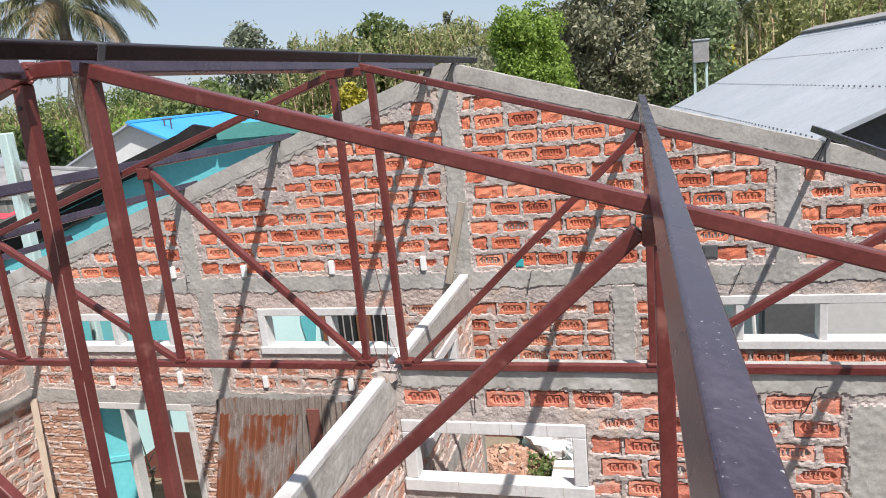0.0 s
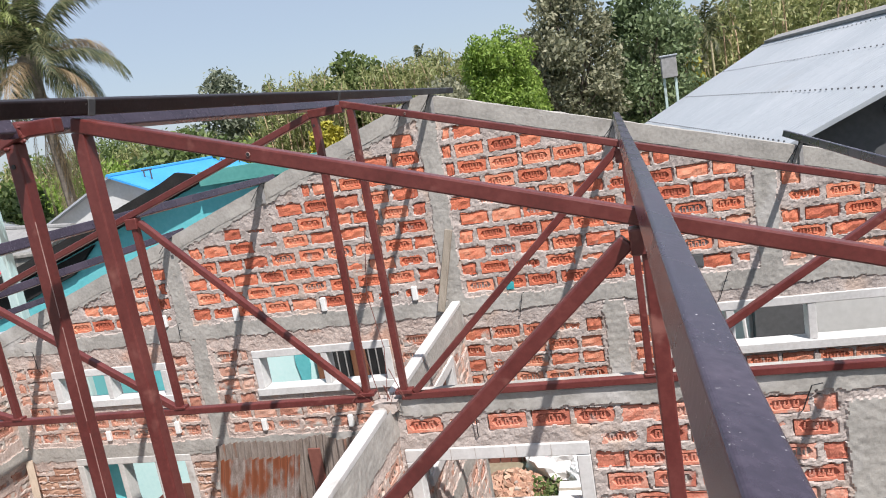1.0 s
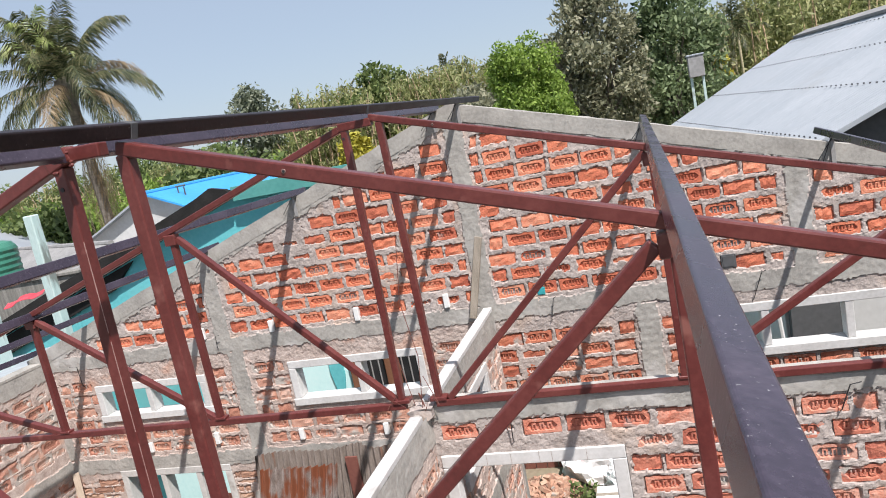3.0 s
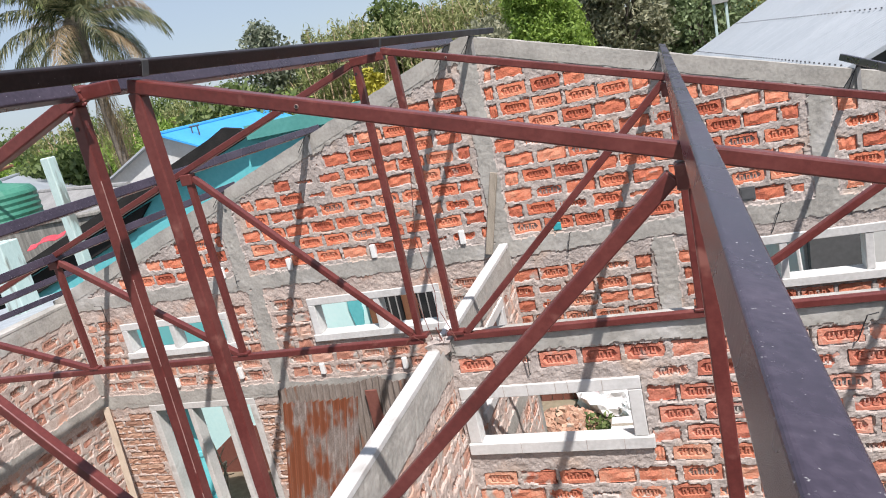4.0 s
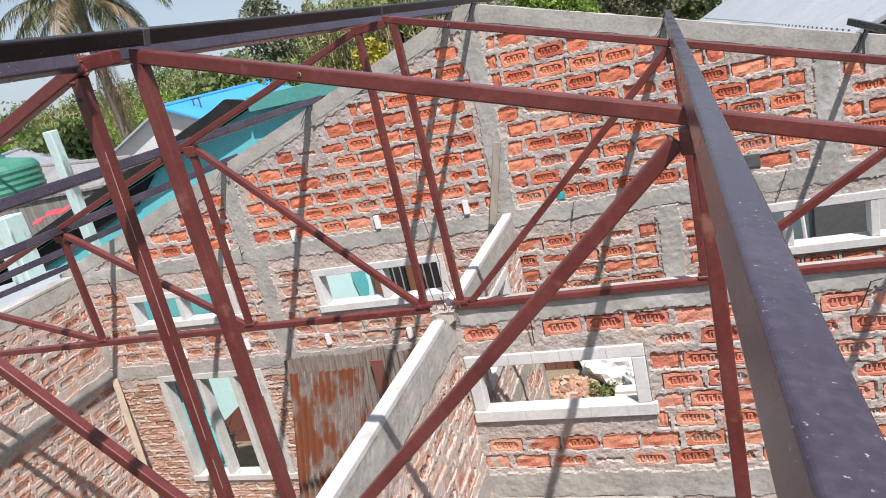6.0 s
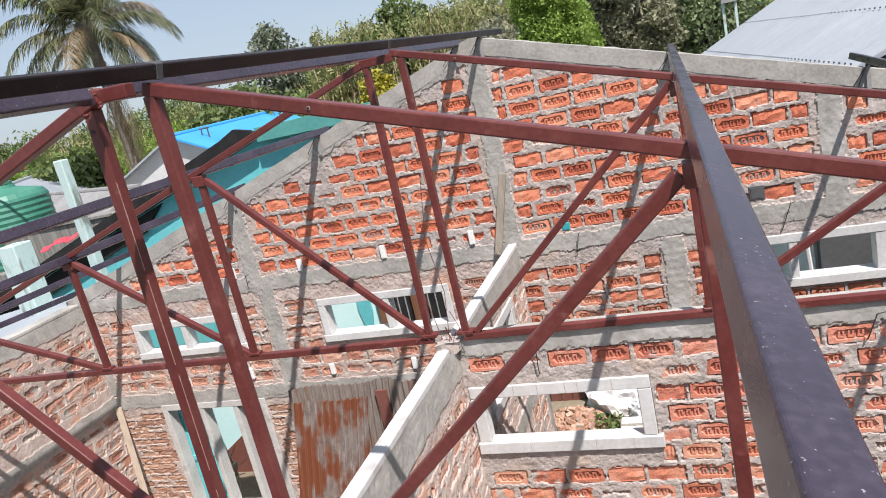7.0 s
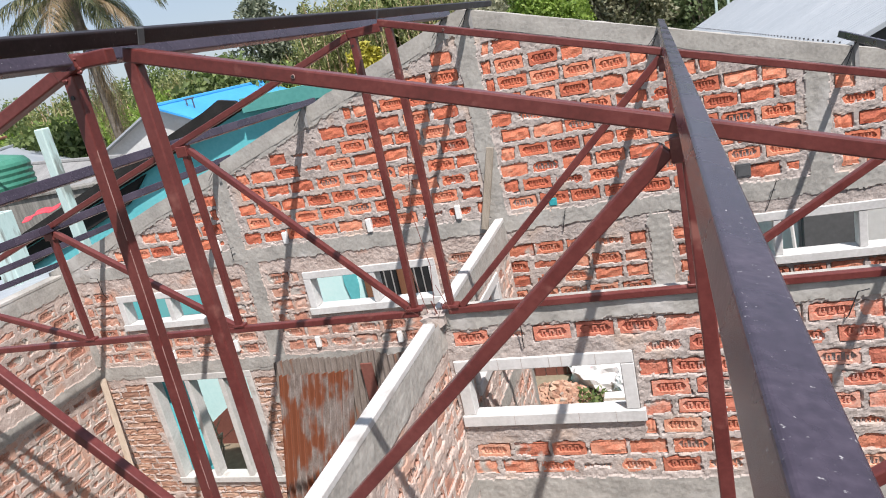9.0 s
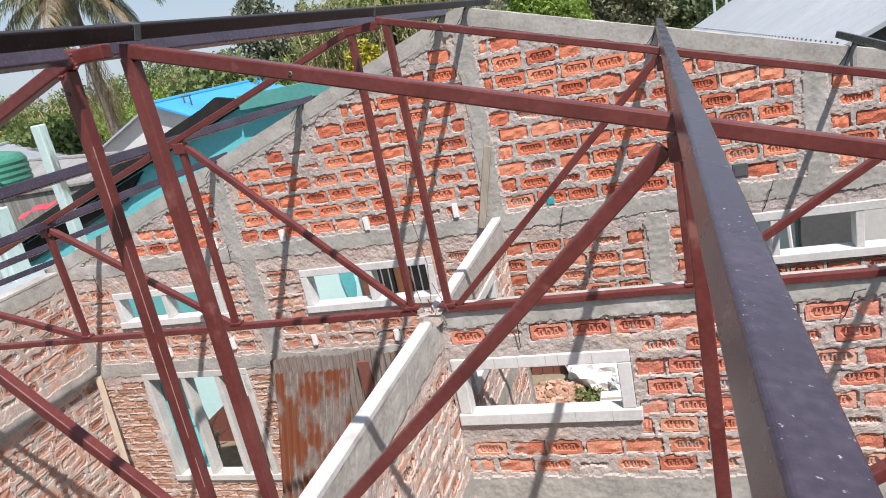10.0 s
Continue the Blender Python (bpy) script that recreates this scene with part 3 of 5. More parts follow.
ring_frame("window_1", "white cast ventilator frame with one mullion, no glass", False, G, *V1, 0.12, 0.07, (-5.0,))
ring_frame("window_2", "white cast ventilator frame, neighbour's wall behind it", False, G, *V2, 0.12, 0.07, (-2.74,))
ring_frame("window_3", "wide white cast ventilator frame with mullions", False, G, *V3, 0.12, 0.07, (0.62, 1.19))
ring_frame("window_4", "tall white cast window frame with two mullions", False, G, *WIN_W, 0.12, 0.07, (-5.11, -4.69), mat=M_FRAME)
win_5 = ring_frame("window_5", "white cast ventilator frame in the cross wall", False, C, *CV, 0.075, 0.075)
for x, z0, z1, d in ((-1.16, 2.742, 2.813, 0.0), (-1.02, 2.742, 2.813, 0.0), (-0.86, 2.742, 2.813, 0.0), (-0.79, 2.742, 2.813, 0.0), (-0.6, 2.742, 2.813, 0.0), (-1.12, 2.379, 2.45, 0.012), (-0.74, 2.379, 2.45, 0.012), (-0.53, 2.379, 2.45, 0.012)):
    part("hairline_joint", box((x - 0.0014, C - 0.0192 - d, z0), (x + 0.0014, C - 0.017 - d, z1)), M_MORTAR, win_5)
ring_frame("window_6", "unpainted cast window frame below the lintel", False, C, *CW, 0.13, 0.07, (-1.0,), mat=M_CONCRETE)
ring_frame("window_7", "white cast ventilator frame in the partition", True, XP, *PW, 0.05, 0.075)

# ---- steel roof frame ----


def z_chord(x, left, y):
    """Height of the middle of a top chord."""
    if y == T1:
        return 4.735 - 0.312 * (-1.6 - x) if left else 4.767 - 0.304 * (x + 1.42)
    return 4.757 - 0.33 * (-1.765 - x) if left else 4.737 - 0.3085 * (x + 1.42)


def half_truss(y, left):
    """One half of a truss, welded of primed square tube: chords, king post, posts and diagonals."""
    t = thing("roof_truss", "half roof truss welded from red oxide primed steel tube", "roof truss", (0, y, 0), "roof trusses of the house")
    s = -1 if left else 1
    k, head = {(T1, True): (-1.584, -1.573), (T1, False): (-1.361, -1.37), (T2, True): (-1.768, -1.734), (T2, False): (-1.507, -1.507)}[(y, left)]
    foot = {(T1, True): -1.605, (T1, False): -1.3, (T2, True): -1.823, (T2, False): -1.375}[(y, left)]
    zb = 3.145 if y == T1 else 3.06
    first = {(T1, True): -2.793, (T1, False): -0.04, (T2, True): -3.03, (T2, False): -0.035}[(y, left)]
    nodes = [first, -4.0, -5.22, -6.1] if left else [first, 1.2, 2.4, 3.3]
    end = nodes[-1]
    a = (-1.745 if y == T2 else -1.6) if left else (-1.52 if y == T2 else -1.42)
    d = 0.041 if y == T2 else 0.036

    def top(x):
        return z_chord(x, left, y)

    def p(name, q0, q1, w, h, label=""):
        part(name, bar((q0[0], 0, q0[1]), (q1[0], 0, q1[1]), w, h, (0, 1, 0), 0.005, 2), M_PRIMER, t, label)
    p("top_chord", (a, top(a)), (end + s * 0.35, top(end + s * 0.35)), 0.045, d)
    p("bottom_chord", (k - s * 0.02, zb), (end, zb), 0.042, 0.04)
    p("king_post", (k, zb + 0.02), (head, min(top(head), 4.765) - 0.018), 0.042, d)
    last = k
    for i, n in enumerate(nodes[:-1]):
        p("web_post", (n, zb + 0.02), (n, top(n) - 0.018), 0.04, d)
        if i == 0:
            p("web_diagonal", (foot, zb + 0.02), (n - s * (0.05 if y == T2 else 0.03), top(n) - (0.05 if y == T2 or left else 0.014)), 0.04, d)
        else:
            p("web_diagonal", (last + s * 0.03, zb + 0.02), (n - s * 0.03, top(n) - 0.045), 0.038, 0.038)
        part("gusset", box((n - 0.045, -0.028, top(n) - 0.085), (n + 0.03, 0.028, top(n) - 0.02), 0.004), M_PRIMER, t)
        part("weld_plate", box((n - 0.03, -0.027, zb + 0.018), (n + 0.045, 0.027, zb + 0.034), 0.003), M_PRIMER, t)
        last = n
    part("weld_plate", box((k - 0.05, -0.03, zb + 0.018), (k + 0.05, 0.03, zb + 0.04), 0.003), M_PRIMER, t)
    if left:
        part("bolt_hole", rod([(head - 0.004, -0.0205, 4.683), (head - 0.004, -0.0235, 4.683)], 0.007, 10), M_IRON, t, "dark drilled hole")
        if y == T2:
            part("elbow", bar((-1.775, -0.001, 4.753), (-1.685, -0.001, 4.785), 0.048, 0.047, (0, 1, 0), 0.006, 2), M_PRIMER, t, "welded elbow at the head of the chord")
            part("ridge_link", bar((-1.7, 0, 4.779), (-1.575, 0, 4.776), 0.043, 0.043, (0, 1, 0), 0.005, 2), M_PRIMER, t, "short tube joining the two halves")
            for q, (bx, bz) in enumerate(((-1.69, 4.79), (-1.678, 4.762), (-1.684, 4.75), (-1.745, 4.735))):
                lump = bmesh.new()
                bmesh.ops.create_icosphere(lump, subdivisions=2, radius=0.0075)
                for v in lump.verts:
                    v.co = Vector((v.co.x * 1.4, v.co.y * 0.6 - 0.02, v.co.z)) * (1 + 0.25 * noise.noise(v.co * 120 + Vector((q, 0, 0)))) + Vector((bx, 0, bz))
                part("weld_lump", lump, M_PRIMER, t)
            for za, zb2 in ((3.3, 3.42), (3.5, 3.86), (3.9, 4.2), (4.23, 4.52)):
                xa, xb = (-1.768 + 0.034 * (q - 3.165) / 1.575 + 0.0203 for q in (za, zb2))
                part("worn_edge", bar((xa, -0.0203, za), (xb, -0.0203, zb2), 0.0018, 0.0018, (0, 1, 0), 0.0), M_WORN, t, "bright worn tube edge")
        else:
            part("ridge_link", box((-1.6, -0.024, 4.722), (-1.41, 0.024, 4.765), 0.004), M_PRIMER, t, "short tube joining the two halves")
    else:
        hx = -1.01 if y == T2 else -1.08
        part("bolt_hole", rod([(hx, -0.0235, top(hx)), (hx, -0.0265, top(hx))], 0.0045, 10), M_IRON, t, "dark drilled hole")
        part("washer", rod([(hx, -0.0228, top(hx)), (hx, -0.0245, top(hx))], 0.0062, 12), M_WORN, t, "bare metal rim round the hole")
    return t


for y in (T1, T2):
    half_truss(y, True)
    half_truss(y, False)


def purlin(near, far, y0, y1, w, h, label="dark painted steel tube purlin lying on the trusses", paint=M_DARK, plates=False):
    """A tube along the roof, through near = (x, z) at the second truss and far = (x, z) at the gable."""
    n, f = Vector((near[0], T2, near[1])), Vector((far[0], G, far[1]))
    t = thing("purlin", label, "purlin", n, "purlins of the roof")

    def on(y):
        return (f - n) * ((y - T2) / (G - T2))
    tilt = (0.954, 0, -0.3) if far[0] > -1.5 else (0.954, 0, 0.3)
    part("tube", bar(on(y0), on(y1), w, h, tilt, 0.006, 4), paint, t)
    if y1 > G and far[0] > -4.5:
        e = on(G - 0.03)
        foot = gable_top(far[0]) - near[1] - 0.16
        part("cleat", bar((e.x - 0.01, e.y, foot), (e.x - 0.01, e.y, e.z - 0.01), 0.028, 0.006, (1, 0, 0), 0.001), M_ROOF_GREY, t, "steel angle cleat on the gable")
        part("tie_rod", rod([(e.x - 0.01, e.y - 0.005, e.z - 0.02), (e.x - 0.13, e.y - 0.005, foot + 0.03)], 0.0028), M_IRON, t)
        if far[0] > -2:
            part("tie_rod", rod([(e.x - 0.02, e.y - 0.008, e.z - 0.02), (e.x - 0.09, e.y - 0.008, foot + 0.02)], 0.0028), M_IRON, t)
    if y1 < T2:
        e = on(y1)
        part("end_cleat", box((e.x - 0.022, e.y - 0.01, e.z - 0.03), (e.x - 0.01, -0.02, e.z - 0.004), 0.001), paint, t)
    if plates:
        for yy in (T1, T2):
            part("splice_plate", bar(on(yy + 0.005), on(yy + 0.035), w + 0.003, h + 0.003, tilt, 0.002), M_DARKWALL, t, "bare grey splice plate")
    return t


purlin((-0.030, 4.357), (-0.036, 4.394), -2.2, 5.62, 0.049, 0.053, "dark painted steel tube purlin with white paint specks")
purlin((1.2, 4.03), (1.2, 4.05), -2.2, 5.75, 0.038, 0.05)
purlin((2.35, 3.67), (2.35, 3.69), -2.2, 5.75, 0.04, 0.06)
purlin((-1.49, 4.813), (-1.39, 4.818), -2.2, 5.95, 0.04, 0.045, "black ridge purlin along the top of the roof", M_RIDGE, True)
purlin((-1.68, 4.788), (-1.598, 4.788), -2.2, T2 - 0.06, 0.04, 0.05, "dark ridge purlin ending at a truss")
purlin((-1.68, 4.788), (-1.598, 4.788), T2 + 0.04, 5.4, 0.04, 0.05, "dark ridge purlin along the top of the roof")
purlin((-2.95, 4.352), (-2.965, 4.34), -2.2, 5.5, 0.04, 0.055)
purlin((-4.0, 3.972), (-3.962, 3.985), -2.2, 5.5, 0.04, 0.055)
purlin((-5.5, 3.578), (-5.474, 3.54), -2.2, 5.5, 0.04, 0.055)
purlin((-6.3, 3.37), (-6.33, 3.21), -2.2, 5.5, 0.04, 0.055)

# ---- small things inside the house ----


def wavy(name, m, width, height, pitch, amp, mat, parent, thick=0.004, bend=0.0, label="", sag=0.0):
    """A corrugated sheet in its own frame: x across the waves, z along them, y its depth."""
    nx = int(width / pitch * 8) + 1
    nz = 7
    vs, fs = [], []
    for layer in (0, 1):
        for i in range(nx):
            for k in range(nz):
                x = width * i / (nx - 1)
                z = height * k / (nz - 1)
                y = amp * math.sin(2 * math.pi * x / pitch) + bend * math.sin(3.1 * x / width + 2.0 * z / height) + layer * thick
                z += sag * math.sin(7.0 * x / width) * (k == nz - 1)
                vs.append(m @ Vector((x, y, z)))
    n = nx * nz
    for layer in (0, 1):
        for i in range(nx - 1):
            for k in range(nz - 1):
                a = layer * n + i * nz + k
                q = (a, a + nz, a + nz + 1, a + 1)
                fs.append(q if layer == 0 else q[::-1])
    for i in range(nx - 1):
        for k in (0, nz - 1):
            a = i * nz + k
            fs.append((a, a + n, a + n + nz, a + nz))
    ob = sheet(name, [tuple(v) for v in vs], fs, mat, parent, False)
    if label:
        ob["label"] = label
    return ob


door = thing("tin_door", "rusted corrugated iron sheets closing the doorway", "door", (-4.0, G - 0.06, FLOOR))
lean_m = Matrix.Rotation(radians(13.6), 4, "Y")
rusty = wavy("sheet", lean_m.inverted() @ Matrix(((1, 0, 0.235, -0.4), (0, 1, 0, -0.07), (0.02, 0, 0.99, 0.02), (0, 0, 0, 1))), 0.8, 2.06, 0.072, 0.024, M_TIN, door, label="rust-streaked sheet", sag=0.006)
rusty.matrix_basis = lean_m
wavy("sheet", Matrix(((1, 0, 0.13, -0.24), (0, 1, 0, -0.02), (0.05, 0, 0.99, 0.1), (0, 0, 0, 1))), 1.12, 2.1, 0.066, 0.02, M_TIN_OLD, door, sag=0.02)
wavy("sheet", pose(0.85, -0.01, 0.02, 0, 3.0, 0), 0.45, 2.2, 0.062, 0.013, M_TIN_OLD, door, sag=0.02)
part("board", box((0.97, -0.06, 1.4), (1.09, -0.042, 2.13), 0.004), M_BROWN, door, "brown painted board")
part("latch_wire", rod([(0.56, -0.075, 1.13), (0.72, -0.08, 1.135), (0.84, -0.07, 1.12)], 0.005), M_IRON, door)

leaf = thing("window_shutter", "teal painted shutter leaf standing open behind the window", "shutter", (-5.6, G + 0.13, 0.44))
lm = Matrix.Rotation(radians(20), 4, "Z")
bm = bmesh.new()
add_box(bm, (0, 0, 0.0), (0.3, 0.02, 1.4), lm, 0.003)
part("panel", bm, M_TEAL, leaf)
for z in (0.12, 0.68, 1.24):
    bm = bmesh.new()
    add_box(bm, (0.01, -0.016, z), (0.29, -0.001, z + 0.06), lm, 0.002)
    part("rail", bm, M_TEAL, leaf)

plank = thing("timber_plank", "raw timber plank leaning in the wall corner", "plank", (XW + 0.1, G - 0.12, FLOOR))
part("board", bar((0.28, -0.35, 0.0), (-0.04, 0.07, 2.12), 0.065, 0.025, (0.7, 0.7, 0), 0.003), M_PLANK, plank)
batten = thing("timber_batten", "weathered timber batten standing against the gable", "batten", (-1.6, G - 0.03, 3.06))
part("board", bar((0.0, -0.04, 0.0), (0.16, 0.02, 0.66), 0.06, 0.025, (1, 0, 0), 0.003), M_GREYWOOD, batten)

for x, z, h in ((-2.642, 3.212, 0.1), (-1.815, 3.224, 0.1), (-3.493, 3.202, 0.09), (-4.223, 3.209, 0.09), (-3.455, 2.14, 0.09), (-4.366, 2.166, 0.1), (-5.148, 2.121, 0.08), (-2.607, 2.128, 0.09)):
    p = thing("conduit_stub", "white plastic conduit stub set in the brickwork", "conduit stub", (x, G, z), "conduit stubs in the gable")
    part("pipe", box((-0.024, -0.03, -h / 2 - 0.01), (0.024, 0.04, h / 2 + 0.01), 0.006), M_PVC, p)
# teal plastic box, then a flush dark square imitating a shaded open hole
for x, z, q, mt in ((-1.014, 3.199, 0.032, M_GREENFLEX), (0.418, 3.243, 0.054, M_DARKWALL)):
    p = thing("wall_square", "small teal box and dark square for a hole, set in the brickwork", "junction box", (x, G, z))
    part("casing", box((-q, -0.012, -q), (q, 0.04, q), 0.004), mt, p)
    part("cover", box((-q * 0.75, -0.015, -q * 0.75), (q * 0.75, -0.0125, q * 0.75), 0.001), mt, p)

for k, (x, y, z, pts) in enumerate(((-1.5, T1 - 0.03, 3.15, ((0, 0, 0), (-0.06, 0.01, 0.35), (-0.05, 0.02, 0.8), (-0.12, 0.01, 1.1))),
                                    (-1.46, T1 - 0.03, 3.13, ((0, 0, 0), (0.03, 0.02, 0.3), (-0.01, 0.02, 0.62), (0.05, 0.01, 0.98))),
                                    (-1.52, T1 - 0.04, 3.12, ((0, 0, 0), (-0.08, -0.03, 0.08), (-0.15, 0.0, 0.02), (-0.05, 0.03, 0.14))),
                                    (-1.44, T1 - 0.05, 3.12, ((0, 0, 0), (0.05, -0.02, 0.1), (0.09, 0.0, 0.03), (0.02, 0.02, 0.2))))):
    w = thing("binding_wire", "thin rusty binding wire tied at the truss seat", "wire", (x, y, z), "binding wires")
    part("strand", rod(pts, 0.0022, 5), M_BROWN, w)


def rebar(x, y, z, dx, dz, hook):
    t = thing("steel_bar", "thin reinforcing bar sticking out of the concrete", "steel bar", (x, y, z), "reinforcing bars in the walls")
    part("rod", rod([(0, 0.03, 0), (dx * 0.3, -0.03, dz * 0.3), (dx, -0.05, dz), (dx + hook, -0.05, dz + 0.01)], 0.0032, 6), M_IRON, t)


rebar(0.53, G, 2.86, 0.1, 0.28, 0.03)
rebar(0.64, C, 2.877, 0.06, 0.19, 0.05)
rebar(-0.99, C, 2.82, 0.02, 0.28, 0.0)
rebar(-0.98, G, 2.9, 0.06, 0.24, 0.02)
rebar(-4.1, G, 3.02, 0.03, 0.16, 0.04)
rebar(-5.74, G, 2.78, 0.02, 0.27, -0.09)

block = thing("truss_seat", "rough mortar block seating the truss on the walls", "mortar block", (-1.47, T1, 3.1))
bm = bmesh.new()
bmesh.ops.create_cube(bm, size=0.75)
bmesh.ops.subdivide_edges(bm, edges=bm.edges, cuts=3)
for v in bm.verts:
    v.co = Vector((v.co.x * 0.18, v.co.y * 0.14, v.co.z * 0.09)) * (1 + 0.35 * noise.noise(v.co * 3.1))
part("mortar_lump", bm, M_MORTAR, block)
part("iron_stub", rod([(0.02, 0, 0), (0.0, -0.02, 0.12)], 0.004), M_BROWN, block)

# ---- ground and neighbours ----
tagged(part("ground", box((-900, -900, -0.8), (900, 900, -0.35)), M_SOIL), "bare soil ground with rubble and weeds", "ground", kind="structure")

teal = thing("neighbour_house", "teal painted house with a tarred roof edge behind the gable", "house", (0, 7.5, 0))
part("wall", poly_prism([(-12.5, -0.35), (-2.7, -0.35), (-2.7, 4.36), (-4.9, 4.36), (-12.5, 1.95)], 0.0, 0.2), M_TEAL, teal)
part("side_wall", box((-2.95, 0.2, -0.35), (-2.75, 3.0, 3.65)), M_TEAL, teal)
# thin overlays brighten the sunlit stretches of the teal wall by colour
part("lit_wall", box((-7.36, -0.035, -0.3), (-2.8, -0.002, 1.2), 0.004), M_CYAN, teal, "lower wall band coloured paler cyan for sunlight")
part("lit_wall", box((-5.75, -0.035, 1.203), (-3.8, -0.002, 2.4), 0.004), M_CYAN, teal, "wall panel coloured paler cyan for sunlight")
part("dado", poly_prism([(-7.4, -0.35), (-2.8, -0.35), (-2.8, 0.4), (-6.1, 0.38), (-6.35, 0.37), (-6.94, -0.04), (-7.26, -0.25)], -0.045, -0.003), M_BROWN, teal, "brown painted base")
slab("roof", (-4.85, -0.14, 4.445), (-2.5, -0.14, 4.445), (-2.5, 3.2, 3.7), (-4.85, 3.2, 3.7), 0.05, M_TEALROOF, teal, "teal sheet roof")
part("fascia", box((-4.85, -0.16, 4.27), (-2.5, -0.14, 4.447), 0.004), M_TEALROOF, teal)
slab("roof_slope", (-12.9, -0.14, 1.88), (-4.85, -0.14, 4.42), (-4.85, 3.2, 3.68), (-12.9, 3.2, 1.15), 0.06, M_BLACK, teal, "tarred sloping roof")
bm = poly_prism([(-12.9, 1.79), (-5.05, 4.31), (-4.85, 4.38), (-4.9, 4.43), (-5.12, 4.48), (-5.35, 4.38), (-6.3, 4.07), (-8.0, 3.52), (-12.9, 1.93)], -0.2, -0.13)
part("barge", bm, M_BLACK, teal, "black tarred barge board")
# added flat piece: its black stands in for shade under the overhang
part("eave_shade_patch", poly_prism([(-12.5, 1.6), (-7.0, 3.4), (-6.6, 3.75), (-12.5, 1.9)], -0.06, -0.01), M_BLACK, teal, "flat black patch for the shade below the roof edge")
sw = part("window", box((-3.69, -0.07, 1.4), (-2.9, -0.036, 2.15), 0.004), M_IRON, teal, "dark window with iron bars")
for i in range(7):
    part("grille_bar", rod([(-3.59 + 0.1 * i, -0.085, 1.42), (-3.59 + 0.1 * i, -0.085, 2.13)], 0.01), M_ROOF_GREY, sw)
part("hanging_panel", poly_prism([(-4.12, 1.68), (-4.02, 1.68), (-3.98, 1.9), (-3.99, 2.2), (-4.16, 2.2), (-4.17, 1.95)], -0.06, -0.037), M_TEAL, teal, "darker teal panel against the pale wall")
for x in (-3.77, -2.87, -3.31):
    part("shutter", box((x - 0.095, -0.12, 1.35), (x + 0.085, -0.075, 2.18), 0.005), M_SHUTTER, sw, "brown wooden shutter")

twigs = thing("twig_bundle", "dry twigs and weeds heaped below the window", "twigs", (-6.2, 6.2, -0.35))
for i in range(34):
    rr = random.Random(i)
    part("twig", rod([(rr.uniform(-0.3, 0.3), rr.uniform(-0.2, 0.2), 0), (rr.uniform(-0.5, 0.5), rr.uniform(-0.3, 0.3), rr.uniform(0.5, 0.9)), (rr.uniform(-0.7, 0.7), rr.uniform(-0.3, 0.3), rr.uniform(0.8, 1.3))], [0.02, 0.014, 0.006], 5), M_PLANK, twigs)

post_data = ((-6.445, 5.95, 4.6, 0.118), (-7.37, 5.8, 3.8, 0.26), (-5.98, 6.1, 3.3, 0.09))
for x, y, z, w in post_data:
    p = thing("concrete_post", "pale green weathered concrete post of the neighbour", "post", (x, y, -0.35), "pale posts beside the house")
    part("shaft", box((-w / 2, -w / 2, 0), (w / 2, w / 2, z + 0.35), 0.012), M_POST, p)

ledge = thing("parapet_wall", "rain-stained concrete parapet wall of a neighbour", "wall", (-10.37, 9.3, 0))
part("wall_body", box((-5.0, -0.1, -0.35), (1.35, 0.1, 3.5), 0.01), M_STAINED, ledge)
part("coping_slab", box((-5.05, -0.14, 3.5), (1.4, 0.14, 3.56), 0.01), M_STAINED, ledge)
cloth = thing("red_cloth", "red cloth hung over a line by the parapet", "cloth", (-9.1, 8.0, 3.41))
bm = bmesh.new()
bmesh.ops.create_grid(bm, x_segments=24, y_segments=6, size=0.5)
for v in bm.verts:
    v.co = Vector((v.co.x * 0.75, 0.03 * math.sin(14 * v.co.x) + 0.1 * v.co.y, v.co.y * 0.06 + 0.12 * v.co.x + 0.02 * math.sin(9 * v.co.x + 2)))
bmesh.ops.solidify(bm, geom=bm.faces, thickness=0.01)
part("fabric", bm, M_RED, cloth)

tank = thing("water_tank", "green ribbed plastic water tank on a rooftop", "water tank", (-12.1, 9.85, 2.88))
prof = [(0.0, 0.78)] + [(0.06 + 0.11 * i + d, 0.8 if d < 0.05 else 0.783) for i in range(11) for d in (0.0, 0.055)] + [(1.3, 0.72), (1.42, 0.3), (1.48, 0.28), (1.5, 0.01)]
bm = bmesh.new()
rings = [[bm.verts.new((r * math.cos(6.28318 * k / 32), r * math.sin(6.28318 * k / 32), z)) for k in range(32)] for z, r in prof]
for a, b in zip(rings, rings[1:]):
    for k in range(32):
        bm.faces.new((a[k], a[(k + 1) % 32], b[(k + 1) % 32], b[k]))
part("shell", bm, M_TANK, tank)
part("lid", rod([(0, 0, 1.49), (0, 0, 1.54)], 0.26, 20), M_TANK, tank)
part("stand", box((-0.9, -0.9, -3.35), (0.9, 0.9, 0.0), 0.02), M_STAINED, tank, "stained concrete stand")
part("pipe", rod([(-0.9, -0.6, 1.5), (0.9, -0.7, 1.62), (1.6, -0.7, 1.7)], 0.025), M_SHUTTER, tank, "rusty pipe")


